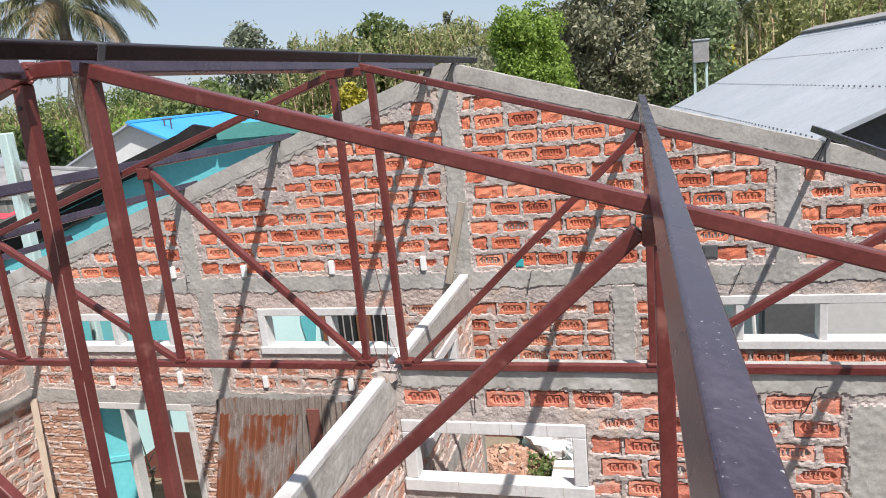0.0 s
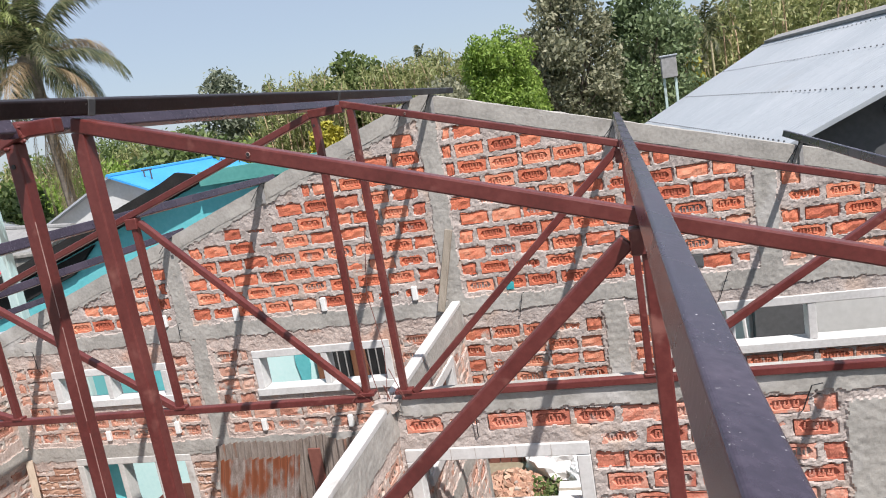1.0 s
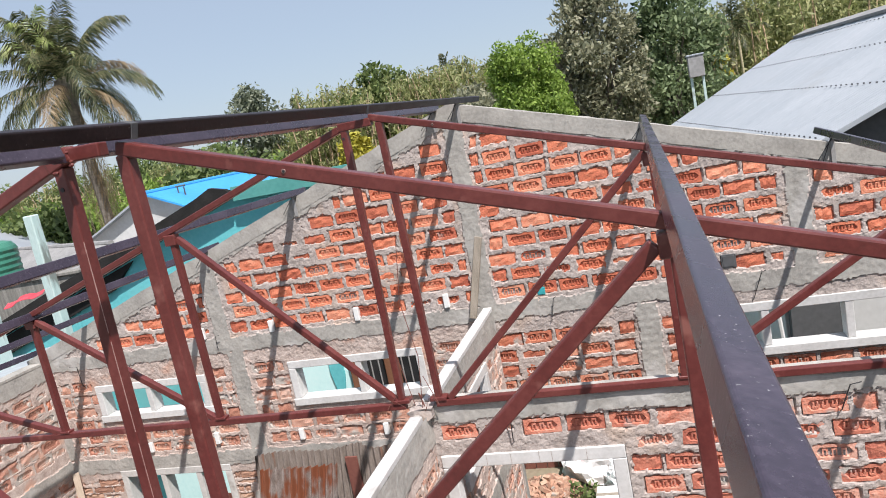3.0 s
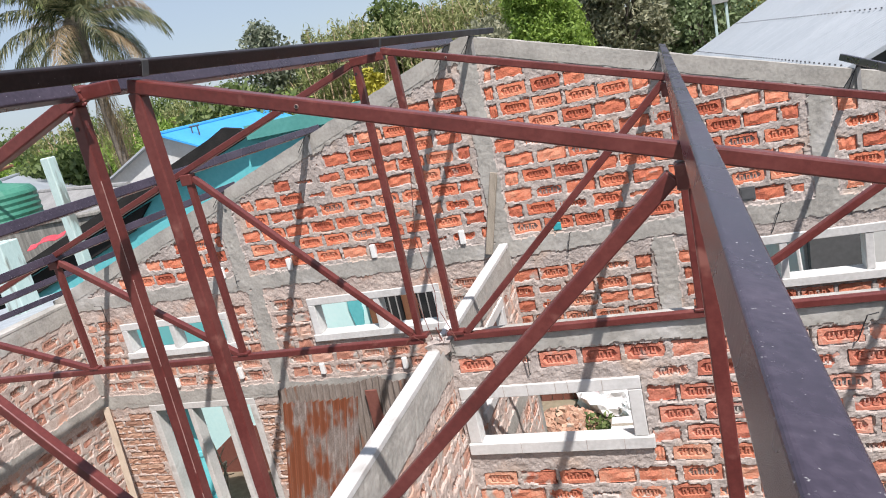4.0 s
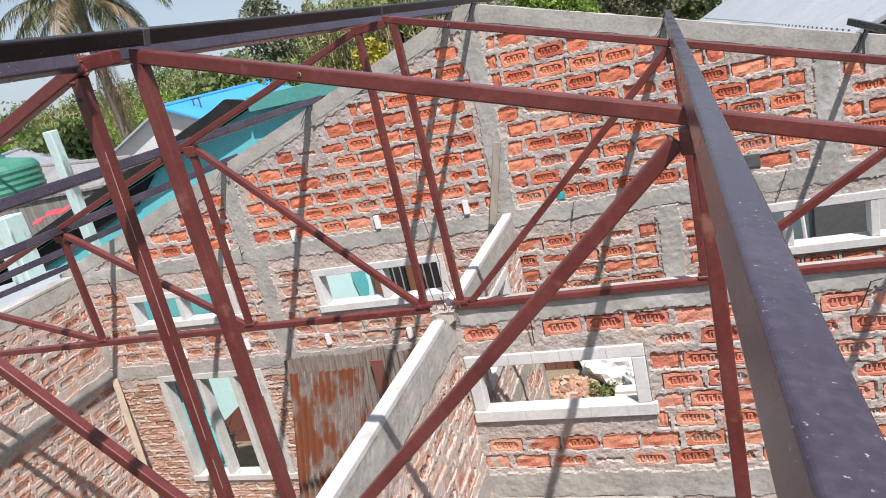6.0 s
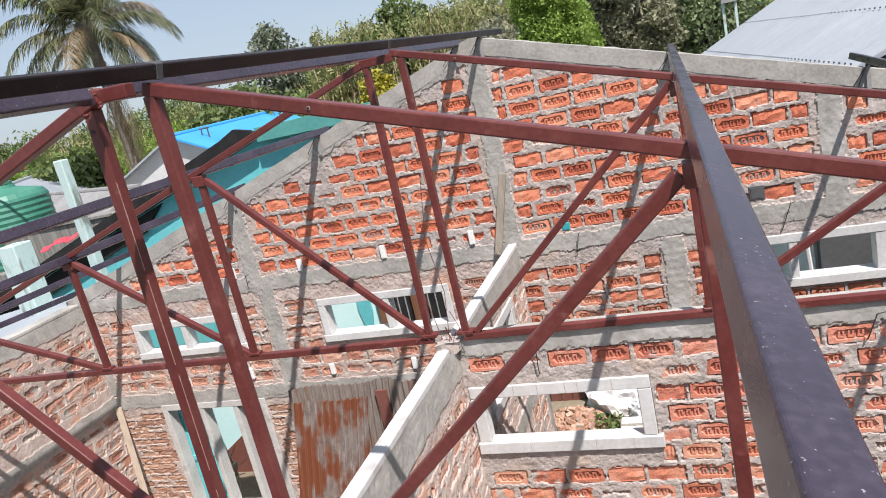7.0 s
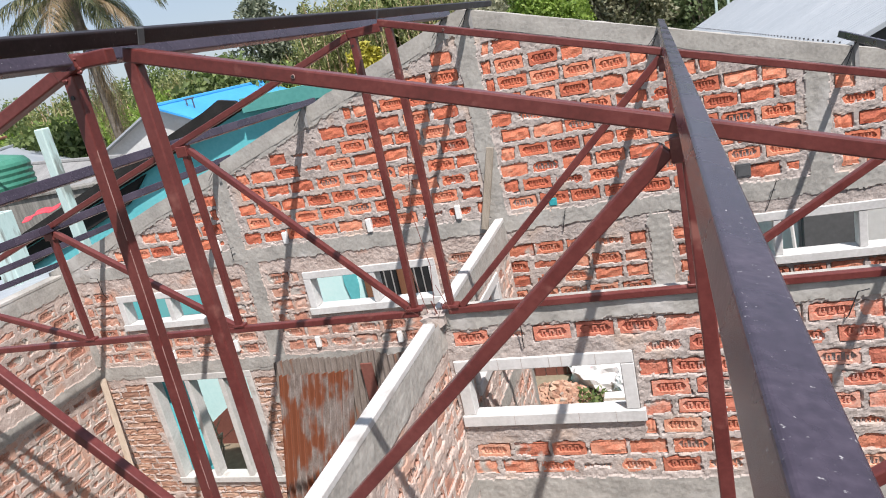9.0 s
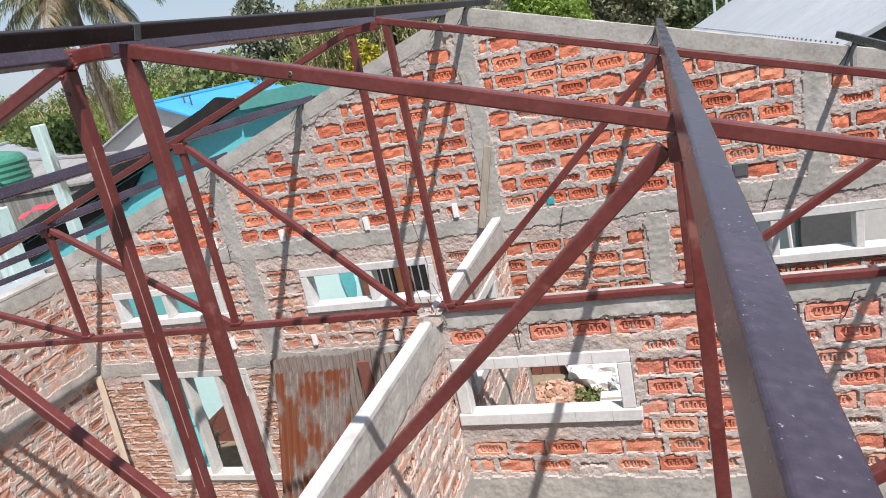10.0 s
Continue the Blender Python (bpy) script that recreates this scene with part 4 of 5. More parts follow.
def gabled_house(x, y, turn, w, d, eave, ridge, wall_mat, roof_mat, label, panes=0):
    h = thing("house", label, "house", (x, y, -0.35))
    h.rotation_euler = (0, 0, radians(turn))
    e, r = eave + 0.35, ridge + 0.35
    part("wall", poly_prism([(-w / 2, 0), (w / 2, 0), (w / 2, e), (0, r), (-w / 2, e)], -d / 2, d / 2), wall_mat, h)
    for s in (-1, 1):
        ex = s * (w / 2 + 0.45)
        ez = e - 0.45 * (r - e) / (w / 2)
        part("roof", poly_prism([(0, r), (ex, ez), (ex, ez + 0.05), (0, r + 0.06)], -d / 2 - 0.25, d / 2 + 0.25), M_ROOF if (s < 0 and roof_mat is M_BLUE) else roof_mat, h)
    part("ridge_cap", rod([(0, -d / 2 - 0.25, r + 0.05), (0, d / 2 + 0.25, r + 0.05)], 0.07, 8), roof_mat, h)
    for i in range(panes):
        win = part("window", box((-1.95 + i * 0.4, -d / 2 - 0.03, e - 0.75), (-1.63 + i * 0.4, -d / 2 - 0.004, e - 0.32), 0.004), M_DARKWALL, h)
        part("pane_bar", box((-1.8 + i * 0.4, -d / 2 - 0.045, e - 0.75), (-1.77 + i * 0.4, -d / 2 - 0.031, e - 0.32)), M_HOUSE, win)
    return h


def polar(az, dist, z=0.0):
    az += 0.16 - 0.0165 * az
    return (-0.085 + dist * math.sin(radians(az)), -0.23 + dist * math.cos(radians(az)), z)


def rise(x, y):
    """How much higher the land and its trees stand towards the wooded side."""
    return math.hypot(x, y) * math.tan(radians(0.555 + 0.0138 * math.degrees(math.atan2(x, y))))


blue = gabled_house(-13.9, 20.5, 6.6, 4.4, 7.2, 3.4, 4.44, M_HOUSE, M_BLUE, "white house with a bright blue sheet roof", 4)
for k in (0.42, 0.62):
    part("vent_pipe", rod([(k, -2.7, 4.45), (k, -2.7, 4.84)], 0.022), M_DARKWALL, blue, "thin dark roof vent pipe")
part("vent_cap", rod([(0.36, -2.7, 4.84), (0.68, -2.7, 4.84)], 0.025), M_DARKWALL, blue)
gabled_house(*polar(-45.5, 21)[:2], 60, 4.5, 7.0, 2.6, 3.55, M_HOUSE, M_ROOF_GREY, "low house with an old grey roof", 0)
gabled_house(*polar(-49.0, 30)[:2], 40, 6, 8.0, 2.6, 4.1, M_HOUSE, M_ROOF, "low house with a bright metal roof", 0)
gabled_house(*polar(-55.0, 26)[:2], 30, 6, 8.0, 2.8, 4.0, M_HOUSE, M_ROOF_GREY, "low house with an old grey roof", 0)

lean = thing("shed_roof", "pale steel sheet roof of a low shed beside the house", "shed", (-6.5, 0, 0))
wavy("sheet", Matrix(((0, -0.12, -1, -0.05), (1, 0, 0, -1.5), (0, 1, -0.12, 3.05), (0, 0, 0, 1))), 8.2, 3.6, 0.2, 0.012, M_ROOF, lean)
part("wall_plate", box((-3.6, -1.4, -0.35), (-0.3, 5.0, 2.4), 0.01), M_HOUSE, lean)

right = thing("neighbour_house", "house with a large pale corrugated steel roof", "house", (0, 0, 0))
RA, RB, RC, RD = Vector((0.1, 17.2, 3.335)), Vector((3.5, 17.2, 5.0)), Vector((3.9, 6.5, 4.98)), Vector((0.75, 6.5, 3.61))


def roof_at(u, v, lift=0.0):
    return RA * (1 - u) * (1 - v) + RB * u * (1 - v) + RC * u * v + RD * (1 - u) * v + Vector((-0.35, 0, 0.94)) * lift


vs, fs = [], []
nu, nv = 12, 1000
for layer in (0.0, -0.03):
    for i in range(nv + 1):
        for k in range(nu + 1):
            ph = i / 8.0
            prof_z = 0.011 * max(0.0, math.sin(2 * math.pi * ph)) + (0.009 if (i // 8) % 7 == 0 else 0)
            vs.append(tuple(roof_at(k / nu, i / nv, prof_z + layer)))
n = (nv + 1) * (nu + 1)
for layer in (0, 1):
    for i in range(nv):
        for k in range(nu):
            a = layer * n + i * (nu + 1) + k
            fs.append((a, a + nu + 1, a + nu + 2, a + 1))
for k in range(nu):
    a = nv * (nu + 1) + k
    fs.append((a, a + n, a + n + 1, a + 1))
sheet("roof", vs, fs, M_ROOF, right)["label"] = "pale corrugated steel sheets"
bm = bmesh.new()
for u in (0.2, 0.45, 0.7, 0.93):
    for i in range(64):
        c = roof_at(u, (i + 0.5) / 64, 0.02)
        add_box(bm, c - Vector((0.007, 0.007, 0.004)), c + Vector((0.007, 0.007, 0.012)))
nails = part("roof_nails", bm, M_DARKWALL, right, "rows of dark roofing nails")
nails["kind"] = "stuff"
part("ridge_cap", bar(RB + Vector((0.05, 0, 0.05)), RC + Vector((0.05, 0, 0.05)), 0.3, 0.05, (1, 0, 0.3)), M_ROOF_GREY, right)
part("barge", bar(RD + Vector((0, 0.0, -0.02)), RC + Vector((0, 0.0, -0.02)), 0.03, 0.045, (0, 1, 0)), M_ROOF, right)
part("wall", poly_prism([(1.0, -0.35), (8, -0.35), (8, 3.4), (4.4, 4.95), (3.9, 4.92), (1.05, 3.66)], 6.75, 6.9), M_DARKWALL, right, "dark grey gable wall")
part("wall_panel", box((1.5, 6.71, 0.5), (3.25, 6.748, 2.8), 0.005), M_HOUSE, right, "pale rendered panel")
part("side_wall", box((1.0, 6.9, -0.35), (1.15, 17.0, 3.45), 0.005), M_HOUSE, right)
part("vent_hood", rod([(2.25, 6.74, 4.05), (2.25, 6.6, 4.05), (2.25, 6.56, 4.0)], 0.035, 8), M_ROOF, right, "small white vent hood")
stick = thing("timber_prop", "thin timber prop leaning on the neighbour's wall", "prop", (0.9, 6.6, -0.35))
part("pole", rod([(0.15, -0.2, 0), (0.0, 0.08, 2.9)], 0.02), M_WHITE, stick)

bx = (1.44, 18.0)
hut = thing("meter_box", "pale metal box raised on two posts", "metal box", (bx[0], bx[1], -0.35))
part("casing", box((-0.175, -0.14, 4.94), (0.175, 0.14, 5.43), 0.01), M_ROOF_GREY, hut)
part("hood", box((-0.2, -0.16, 5.43), (0.2, 0.16, 5.47), 0.008), M_ROOF, hut)
for s in (-1, 1):
    part("post", box((s * 0.13 - 0.03, -0.03, 0), (s * 0.13 + 0.03, 0.03, 4.94), 0.004), M_POST, hut)

# rubble yard behind the gable window
fence = thing("yard_fence", "brown boarded fence behind the rubble yard", "fence", (-1.65, 9.0, -0.35))
for i in range(8):
    part("board", box((-1.3 + 0.16 * i, -0.012, 0), (-1.15 + 0.16 * i, 0.012, 1.25 + 0.04 * math.sin(i * 2.3)), 0.003), M_BROWN, fence)
heap = thing("brick_heap", "heap of broken orange bricks in the yard", "rubble heap", (-1.87, 8.2, -0.35), kind="stuff")
bm = bmesh.new()
rr = random.Random(4)
for i in range(260):
    a, q = rr.uniform(0, 6.283), rr.random() ** 0.6
    px, py = 0.42 * q * math.cos(a), 0.36 * q * math.sin(a)
    pz = 0.24 * (1 - q) * rr.uniform(0.6, 1.0) + 0.04
    m = Matrix.Translation((px, py, pz)) @ Euler((rr.uniform(0, 6), rr.uniform(0, 6), rr.uniform(0, 6))).to_matrix().to_4x4()
    s = rr.uniform(0.5, 1.3)
    add_box(bm, (-0.07 * s, -0.035 * s, -0.025), (0.07 * s, 0.035 * s, 0.025), m)
part("brick_pieces", bm, M_BRICK_FLAT, heap)
weed = thing("weed_clump", "leafy green weeds growing beside the sacks", "weeds", (-1.36, 8.05, -0.35), kind="stuff")


def sack(x, y, z, sx, sy, sz, turn, seed):
    t = thing("cement_sack", "crumpled white woven sack lying in the yard", "sack", (x, y, z), "white sacks in the yard")
    bm = bmesh.new()
    bmesh.ops.create_icosphere(bm, subdivisions=4, radius=1)
    for v in bm.verts:
        d = v.co.copy()
        k = 1 + 0.22 * noise.noise(d * 2.2 + Vector((seed, 0, 0))) + 0.12 * noise.noise(d * 6 + Vector((seed, 3, 0)))
        v.co = Matrix.Rotation(turn, 3, "Z") @ Vector((d.x * sx * k, d.y * sy * k, max(-0.25, d.z) * sz * k))
    part("bag", bm, M_SACK, t)


sack(-1.1, 8.85, -0.2, 0.6, 0.42, 0.5, 0.4, 1)
sack(-0.7, 8.3, -0.22, 0.5, 0.3, 0.24, -0.5, 5)
sack(-1.4, 9.05, -0.2, 0.45, 0.35, 0.36, 1.1, 9)
cart = thing("carton", "pale cardboard carton in the yard", "carton", (-0.93, 7.75, -0.35))
part("body", box((-0.28, -0.2, 0), (0.28, 0.2, 0.28), 0.008), M_SACK, cart)
part("tape", box((-0.281, -0.03, 0.2805), (0.281, 0.03, 0.283)), M_GREYWOOD, cart)
for x, y, z, w, h, turn in ((-1.08, 1.52, FLOOR, 0.56, 0.4, 4), (-1.0, 1.56, FLOOR + 0.403, 0.48, 0.22, -9), (-0.6, 1.5, FLOOR, 0.4, 0.44, 10), (-0.64, 1.52, FLOOR + 0.443, 0.38, 0.14, -4)):
    c = thing("carton", "pale brown cardboard carton stacked in the room", "carton", (x, C + y, z), "cartons stacked behind the cross wall")
    c.rotation_euler = (0, 0, radians(turn))
    part("body", box((-w / 2, -0.17, 0), (w / 2, 0.17, h), 0.006), M_CARD, c)
    part("tape", box((-w / 2 - 0.001, -0.03, h + 0.0005), (w / 2 + 0.001, 0.03, h + 0.003)), M_GREYWOOD, c)

# ---- trees ----


def leaves(name, centres, spread, per, size, mat, parent, seed, droop=0.0, aspect=0.5):
    """A crown of many small separate leaves round clump centres."""
    g = np.random.default_rng(seed)
    c = np.repeat(np.asarray(centres, float), per, 0)
    n = len(c)
    off = g.normal(0, 1, (n, 3))
    off *= (np.asarray(spread) * (0.55 + 0.75 * g.random((n, 1))) / np.maximum(np.linalg.norm(off, axis=1, keepdims=True), 0.3))
    c = c + off
    a = g.normal(0, 1, (n, 3))
    a[:, 2] -= droop
    a /= np.linalg.norm(a, axis=1, keepdims=True)
    b = np.cross(a, g.normal(0, 1, (n, 3)))
    b /= np.linalg.norm(b, axis=1, keepdims=True)
    s = size * (0.6 + 0.8 * g.random((n, 1)))
    q = np.stack((c - a * s, c + b * s * aspect, c + a * s, c - b * s * aspect), 1).reshape(-1, 3)
    ob = sheet(name, q, np.arange(4 * n).reshape(n, 4), mat, parent)
    return ob


def tree(x, y, height, crown_r, crown_h, mat, label, leaf=0.11, clumps=70, per=170, seed=0, trunk_r=0.16, base=-0.35, squeeze=1.0, spread=0.5, point=0.3):
    r = random.Random(seed)
    t = thing("tree", label, "tree", (x, y, base), "trees behind the house")
    height += rise(x, y)
    cz = height - crown_h / 2
    cen = []
    while len(cen) < clumps:
        d = Vector((r.uniform(-1, 1), r.uniform(-1, 1), r.uniform(-1, 1)))
        if 0.25 < d.length < 1.0:
            k = 1 + 0.35 * noise.noise(d * 1.7 + Vector((seed, 0, 0)))
            taper = 1.0 - point * max(0, d.z)
            cen.append(Vector((d.x * crown_r * k * taper, d.y * crown_r * k * taper * squeeze, cz + d.z * crown_h / 2 * k)))
    leaves("crown", [tuple(c) for c in cen], (crown_r * spread * 0.55,) * 3, per, leaf, mat, t, seed, 0.5)
    part("trunk", rod([(0, 0, 0), (0.05, 0.02, cz * 0.5), (0.0, 0.05, cz)], [trunk_r, trunk_r * 0.75, trunk_r * 0.4], 8), M_BARK, t)
    for c in cen[:12]:
        s = Vector((0, 0.03, cz * r.uniform(0.45, 0.9)))
        part("limb", rod([s, (s + c) / 2 + Vector((0, 0, 0.2)), c], [trunk_r * 0.35, trunk_r * 0.22, 0.02], 5), M_BARK, t)
    return t


leaves("foliage", [(rr.uniform(-0.25, 0.25), rr.uniform(-0.2, 0.2), rr.uniform(0.0, 0.16)) for _ in range(10)], 0.1, 26, 0.04, L_MID, weed, 77, 0.2)

x, y, _ = polar(-7.9, 20)
tree(x, y, 6.6, 1.08, 3.3, L_BRIGHT, "bushy tree with bright fresh green leaves", 0.052, 130, 330, 3, 0.1, point=-0.1)
x, y, _ = polar(-2.6, 23)
tree(x, y, 9.3, 1.45, 7.5, L_DARK, "tall tree with dark greyish green leaves", 0.085, 80, 190, 5, 0.2)
x, y, _ = polar(3.2, 25)
tree(x, y, 8.3, 1.6, 6.2, L_DEEP, "broad dark green tree", 0.09, 80, 180, 8, 0.18)
x, y, _ = polar(-4.8, 25)
tree(x, y, 6.4, 1.3, 4.5, L_DARK, "dense low dark green tree", 0.1, 70, 180, 18, 0.14)
x, y, _ = polar(-19.0, 40)
tree(x, y, 8.3, 2.4, 4.5, L_MID, "rounded mid green tree in the far thicket", 0.16, 80, 150, 12, 0.2)
x, y, _ = polar(-29.8, 42)
tree(x, y, 9.0, 1.9, 4.0, L_GREY, "thin greyish tree with an open crown", 0.13, 40, 110, 15, 0.14, spread=0.6)
x, y, _ = polar(-22.5, 33)
tree(x, y, 5.2, 1.0, 2.6, L_YELLOW, "small tree with yellow leaves", 0.12, 40, 120, 21, 0.1)
x, y, _ = polar(6.6, 27)
tree(x, y, 5.6, 0.42, 4.0, L_YELLOW, "climber with yellowish leaves on a thin trunk", 0.1, 40, 70, 23, 0.08)
x, y, _ = polar(-33.5, 30)
tree(x, y, 5.5, 2.6, 3.6, L_MID, "spreading green tree behind the blue roof", 0.15, 80, 150, 25, 0.18)
x, y, _ = polar(-46.6, 32)
tree(x, y, 4.9, 2.2, 3.6, L_MID, "round green tree beyond the rooftops", 0.15, 70, 150, 27, 0.16)
x, y, _ = polar(-51.5, 36)
tree(x, y, 4.9, 2.4, 3.6, L_BRIGHT, "round bright green tree beyond the rooftops", 0.16, 60, 150, 28, 0.16)


def woodland(name, label, spots, mat, leaf, per, seed, spread):
    t = thing(name, label, "woodland", kind="stuff")
    leaves("foliage", spots, spread, per, leaf, mat, t, seed, 0.6, 0.4)
    return t


def band(az0, az1, n, d0, d1, el_top, seed, low=0.0):
    r = random.Random(seed)
    out = []
    for _ in range(n):
        az = r.uniform(az0, az1)
        d = r.uniform(d0, d1)
        top = 4.64 + d * math.tan(radians(el_top(az))) + rise(*polar(az, d)[:2])
        z = low + (top - low) * r.random() ** 0.75
        out.append(polar(az, d, z))
    return out


woodland("far_woodland", "mixed green woodland rising behind the houses", band(-60, -12, 900, 44, 60, lambda a: 1.2 + 1.4 * noise.noise((a * 0.25, 3, 0)) + (1.2 if a > -28 else 0), 31), L_MID, 0.13, 130, 32, (0.9, 0.9, 0.8))
woodland("far_woodland", "mixed green wooded hillside behind the metal roof", band(3, 40, 1500, 36, 55, lambda a: 2.9 + 0.1 * max(0.0, a - 7) + 1.0 * noise.noise((a * 0.6, 9, 0)), 33), L_HILL, 0.12, 130, 34, (0.8, 0.8, 0.8))
woodland("far_woodland", "dark undergrowth below the tall trees", band(-14, 6, 500, 27, 34, lambda a: 1.0 + 1.0 * noise.noise((a * 0.6, 5, 0)), 35), L_DARK, 0.11, 130, 36, (0.6, 0.6, 0.6))
woodland("bamboo_thicket", "pale yellowish bamboo thicket on the rise", band(-26, -9, 500, 38, 44, lambda a: 3.0 + 1.3 * noise.noise((a * 0.9, 7, 0)), 37), L_BAMBOO, 0.13, 90, 38, (0.5, 0.5, 1.0))
woodland("bamboo_thicket", "pale yellowish bamboo thicket on the rise", band(7, 36, 330, 33, 37, lambda a: 2.4 + 0.08 * (a - 7) + 1.4 * noise.noise((a * 0.7, 2, 0)), 39), L_BAMBOO, 0.12, 90, 40, (0.4, 0.4, 1.0))
woodland("far_woodland", "low scrub between the far houses", band(-75, -28, 500, 34, 42, lambda a: -0.4 + 0.8 * noise.noise((a * 0.5, 11, 0)), 41), L_BRIGHT, 0.13, 110, 42, (0.8, 0.8, 0.6))


def culms(name, label, az0, az1, n, d0, d1, el, seed, mat):
    """Slender bamboo stems with sparse leaf sprays, each stem bowing at its tip."""
    r = random.Random(seed)
    t = thing(name, label, "bamboo", kind="stuff")
    bm = bmesh.new()
    cen = []
    for _ in range(n):
        p = Vector(polar(r.uniform(az0, az1), r.uniform(d0, d1), 0))
        h = 4.64 + p.length * math.tan(radians(el + r.uniform(-1.2, 0.9))) + rise(p.x, p.y)
        b = Vector((r.uniform(-1, 1), r.uniform(-1, 1), 0)) * 0.5
        pts = [p, p + Vector((0, 0, h * 0.5)), p + b * 0.5 + Vector((0, 0, h * 0.85)), p + b * 1.3 + Vector((0, 0, h))]
        s = rod(pts, [0.05, 0.045, 0.03, 0.01], 5)
        me = bpy.data.meshes.new("tmp")
        s.to_mesh(me)
        s.free()
        bm.from_mesh(me)
        bpy.data.meshes.remove(me)
        for q in range(7):
            f = r.uniform(0.5, 1.0)
            cen.append(tuple(p + b * 1.3 * max(0, f - 0.5) * 2 + Vector((r.uniform(-0.2, 0.2), 0, h * f))))
    part("stems", bm, M_WOOD, t)
    leaves("sprays", cen, (0.28, 0.28, 0.4), 26, 0.15, mat, t, seed, 1.2, 0.22)


culms("bamboo_stems", "tall slender pale bamboo stems with sparse leaves", -27, -9.5, 130, 36, 42, 3.6, 51, L_BAMBOO)
culms("bamboo_stems", "tall slender bamboo stems before the wooded hillside", 5.5, 26, 34, 30, 36, 3.4, 52, L_BAMBOO)
culms("bamboo_stems", "slender bamboo stems beyond the blue roof", -48, -27, 90, 40, 46, 0.9, 53, L_BAMBOO)


def frond(turn, rise, length, leaflet, pairs, seed, mat, width, weight):
    """One feather leaf: the stalk leaves the crown at an angle, bows under its weight, and thin leaflets hang from both sides."""
    r = random.Random(seed)
    flat_dir = Vector((math.cos(turn), math.sin(turn), 0))
    side = Vector((-flat_dir.y, flat_dir.x, 0))
    pts, p, ang = [Vector((0, 0, 0))], Vector((0, 0, 0)), rise
    for i in range(12):
        p = p + (flat_dir * math.cos(ang) + Vector((0, 0, math.sin(ang)))) * (length / 12)
        ang -= weight * (0.06 + 0.16 * i / 12) * max(0.25, math.cos(ang))
        pts.append(p.copy())
    vs, fs = [], []
    for i in range(12):
        w = side * 0.035 * (1 - i / 13)
        k = len(vs)
        vs += [pts[i] - w, pts[i] + w, pts[i + 1] + w * 0.9, pts[i + 1] - w * 0.9]
        fs.append((k, k + 1, k + 2, k + 3))
    for i in range(pairs):
        s = 0.16 + 0.83 * (i + r.random() * 0.6) / pairs
        k = min(11, int(s * 12))
        a = pts[k].lerp(pts[k + 1], s * 12 - k)
        along = (pts[k + 1] - pts[k]).normalized()
        ll = leaflet * (math.sin(math.pi * (0.15 + 0.75 * s)) ** 0.7) * r.uniform(0.75, 1.15)
        for sg in (-1, 1):
            out = (along * r.uniform(0.5, 0.8) + side * sg * r.uniform(0.45, 0.75) + Vector((0, 0, -r.uniform(0.1, 0.5)))).normalized()
            tip = (out + Vector((0, 0, -r.uniform(0.7, 1.5)))).normalized()
            q = a + out * ll * 0.5
            e = q + tip * ll * 0.55
            w = along * width * 0.5
            k2 = len(vs)
            vs += [a - w * 0.5, a + w * 0.5, q + w, q - w, e]
            fs += [(k2, k2 + 1, k2 + 2, k2 + 3), (k2 + 3, k2 + 2, k2 + 4)]
    me = bpy.data.meshes.new("frond")
    me.from_pydata([tuple(v) for v in vs], [], fs)
    me.materials.append(mat)
    return me


def palm(x, y, base, crown, lean, n, length, label, seed, trunk_r, dead=0, pairs=60, width=0.05, bark=M_PALMBARK):
    r = random.Random(seed)
    t = thing("palm_tree", label, "palm tree", (x, y, base))
    crown += rise(x, y)
    top = Vector(lean) + Vector((0, 0, crown))
    part("trunk", rod([(0, 0, 0), Vector(lean) * 0.25 + Vector((0, 0, crown * 0.4)), Vector(lean) * 0.7 + Vector((0, 0, crown * 0.75)), top], [trunk_r * 1.3, trunk_r, trunk_r * 0.9, trunk_r * 1.1], 10), bark, t)
    for i in range(n):
        rank = i / n
        mat = L_DRY if (dead and i % 6 == 5 and rank > 0.25) else L_PALM
        ob = new("frond", frond(i * 2.39996 + r.uniform(-0.3, 0.3), radians(84 - 105 * rank + r.uniform(-9, 9)), length * r.uniform(0.8, 1.05) * (0.8 + 0.2 * math.sin(math.pi * rank)), length * 0.24, pairs, seed * 50 + i, mat, width, 1.0 + 0.5 * rank))
        ob.parent, ob.location = t, top
    for i in range(dead):
        ob = new("dry_frond", frond(i * 2.1, radians(-68 - 18 * r.random()), length * 1.05, length * 0.14, pairs // 2, seed * 90 + i, L_DRY, width, 1.3))
        ob.parent, ob.location = t, top - Vector((0, 0, 0.3 + 0.14 * i))
        ob["label"] = "dry brown hanging frond"
    if dead:
        crest = top + Vector((-0.4, -0.35, 1.35))
        part("spear", rod([top, top * 0.5 + crest * 0.5, crest], [0.16, 0.12, 0.05], 8), L_TUFT, t, "bright green young leaf spear")
        for i in range(11):
            ob = new("young_frond", frond(i * 2.39996, radians(80 - 8 * i + r.uniform(-8, 8)), 1.5, 0.55, pairs // 2, seed * 30 + i, L_TUFT, width, 1.3))
            ob.parent, ob.location = t, crest
            ob["label"] = "bright young frond"
        heart = bmesh.new()
        bmesh.ops.create_icosphere(heart, subdivisions=2, radius=0.38)
        for v in heart.verts:
            v.co = Vector((v.co.x, v.co.y, v.co.z * 1.5)) * (1 + 0.3 * noise.noise(v.co * 5)) + top
        part("crown_heart", heart, M_PALMBARK, t, "fibrous brown crown heart")
    return t


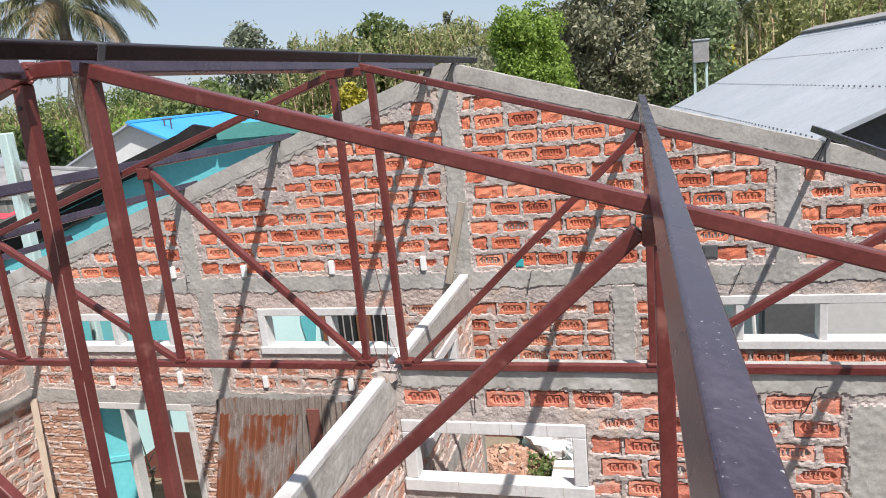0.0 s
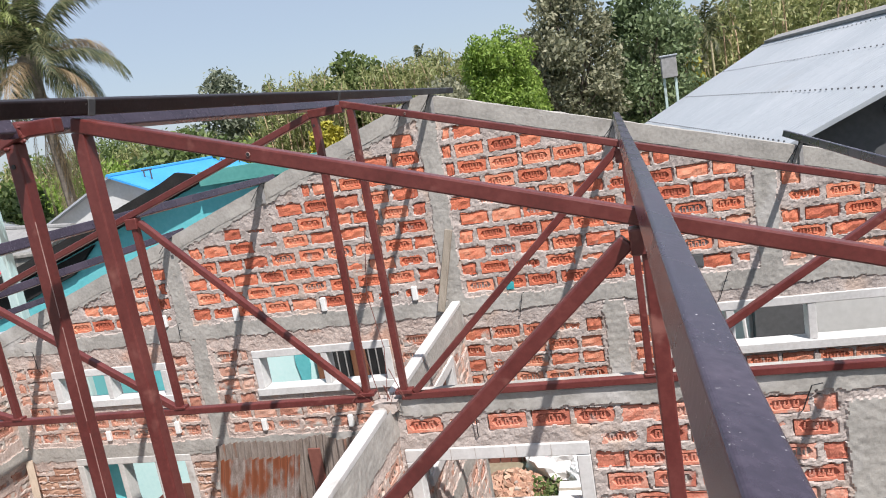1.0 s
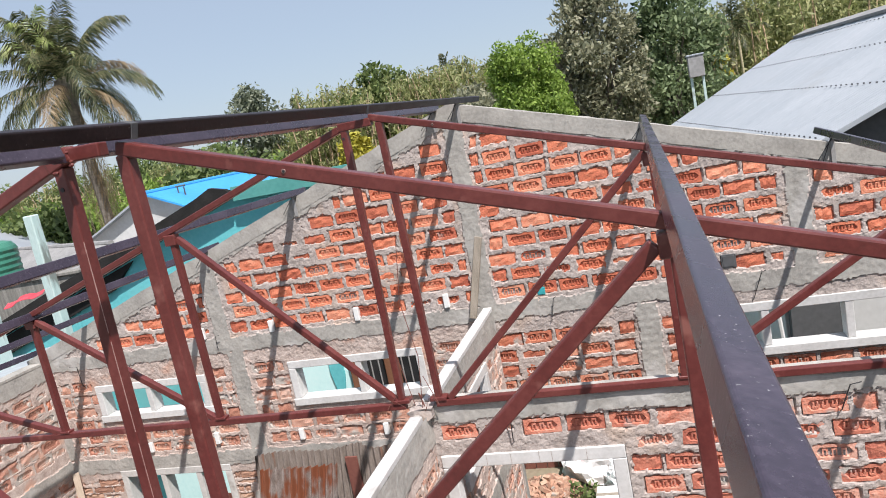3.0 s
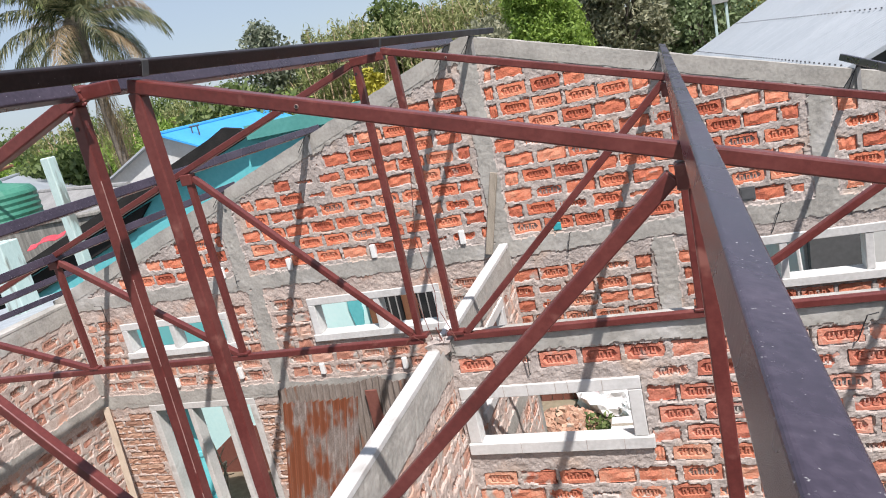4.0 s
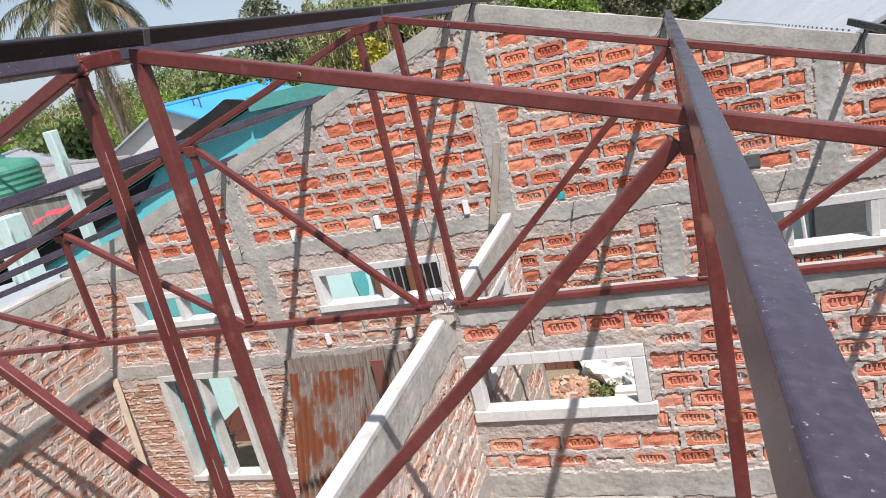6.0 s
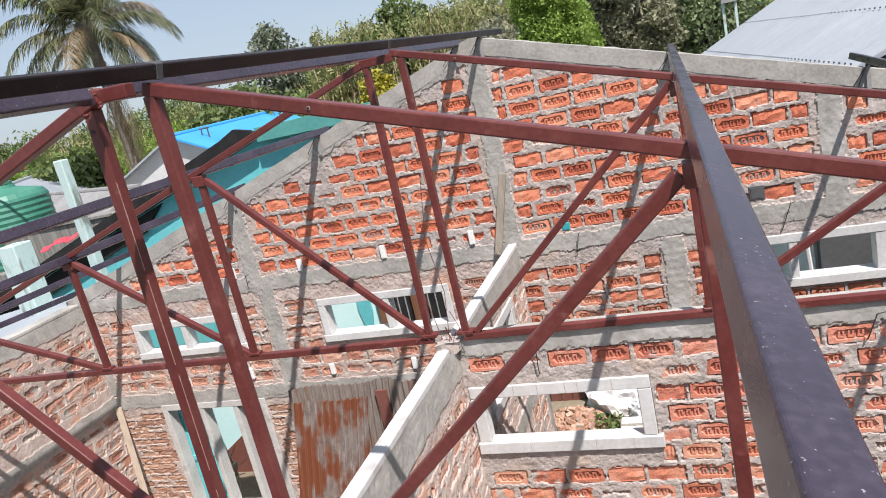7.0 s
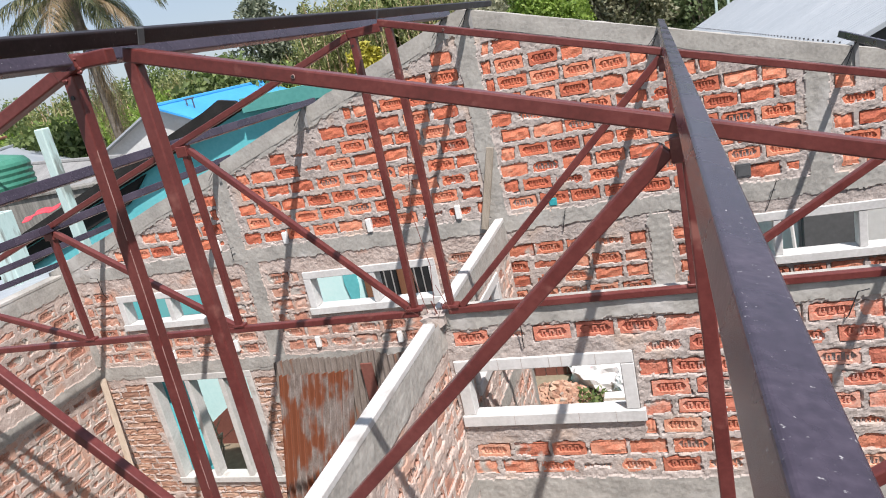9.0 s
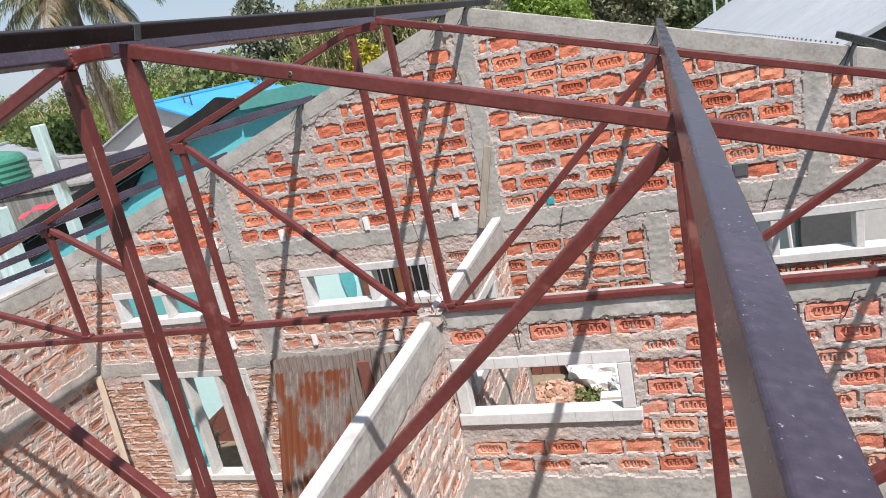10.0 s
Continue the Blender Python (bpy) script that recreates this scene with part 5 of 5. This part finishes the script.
x, y, _ = polar(-41.7, 28)
palm(x, y, -0.35, 8.85, (-0.2, -0.1, 0), 34, 3.8, "tall coconut palm with arching fronds and dry skirt", 61, 0.19, 14, 78, 0.04)
for i, (az, d, el) in enumerate(((-14.4, 44, 4.0), (-12.6, 42, 3.2), (-26.6, 42, 3.0), (-24.2, 40, 2.4), (9.0, 34, 4.4), (10.9, 36, 4.9), (7.3, 33, 2.6), (8.1, 32, 1.6), (-22.3, 43, 3.4), (-50.5, 44, 1.2), (-53, 46, 1.0), (13.2, 38, 4.6))):
    x, y, _ = polar(az, d)
    palm(x, y, -0.35, 5.0 + d * math.tan(radians(el)), (0.15 * (-1) ** i, 0, 0), 11, 1.4, "slender areca palm rising out of the thicket", 70 + i, 0.05, 0, 22, bark=M_ARECA)

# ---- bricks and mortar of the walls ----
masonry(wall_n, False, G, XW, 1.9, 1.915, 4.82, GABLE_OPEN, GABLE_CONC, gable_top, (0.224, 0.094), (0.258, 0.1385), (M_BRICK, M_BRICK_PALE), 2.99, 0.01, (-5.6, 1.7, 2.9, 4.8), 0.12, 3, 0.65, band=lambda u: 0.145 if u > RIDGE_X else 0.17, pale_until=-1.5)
masonry(wall_n, False, G, XW, 0.2, -0.1, 1.925, GABLE_OPEN, [(XW, 0.2, 1.875, 1.95), (-4.12, -3.9, 1.5, 1.6)], flat(2.2), (0.222, 0.06), (0.242, 0.076), (M_BRICK_FLAT,), 9, 0.011, (9, 9, 9, 9), 0.2, 13, 0.0, 0.7, M_BRICK_FLAT)
masonry(wall_c, False, C, XP, 2.3, 0.628, 3.12, CROSS_OPEN, CROSS_CONC, flat(3.285), (0.206, 0.09), (0.235, 0.1255), (M_BRICK_PALE, M_BRICK_SOFT), 2.4, 0.009, (XP, 1.6, 0.7, 3.1), 0.18, 5, 0.8)
masonry(wall_p, True, XP, 1.0, G, 1.0, 3.1, [PW], PART_CONC, flat(3.265), (0.225, 0.1), (0.25, 0.122), (M_BRICK_SMEARED,), 9, 0.011, (0.9, G, 1.3, 3.0), 0.65, 8, 0.4, 0.9, M_BRICK_STUFF)
masonry(wall_w, True, XW, 2.2, G, 0.0, 3.12, [], WEST_CONC, flat(3.285), (0.225, 0.1), (0.25, 0.125), (M_BRICK_SMEARED,), 9, 0.012, (2.6, G, 0.5, 3.0), 0.35, 11, 0.7, 0.5)
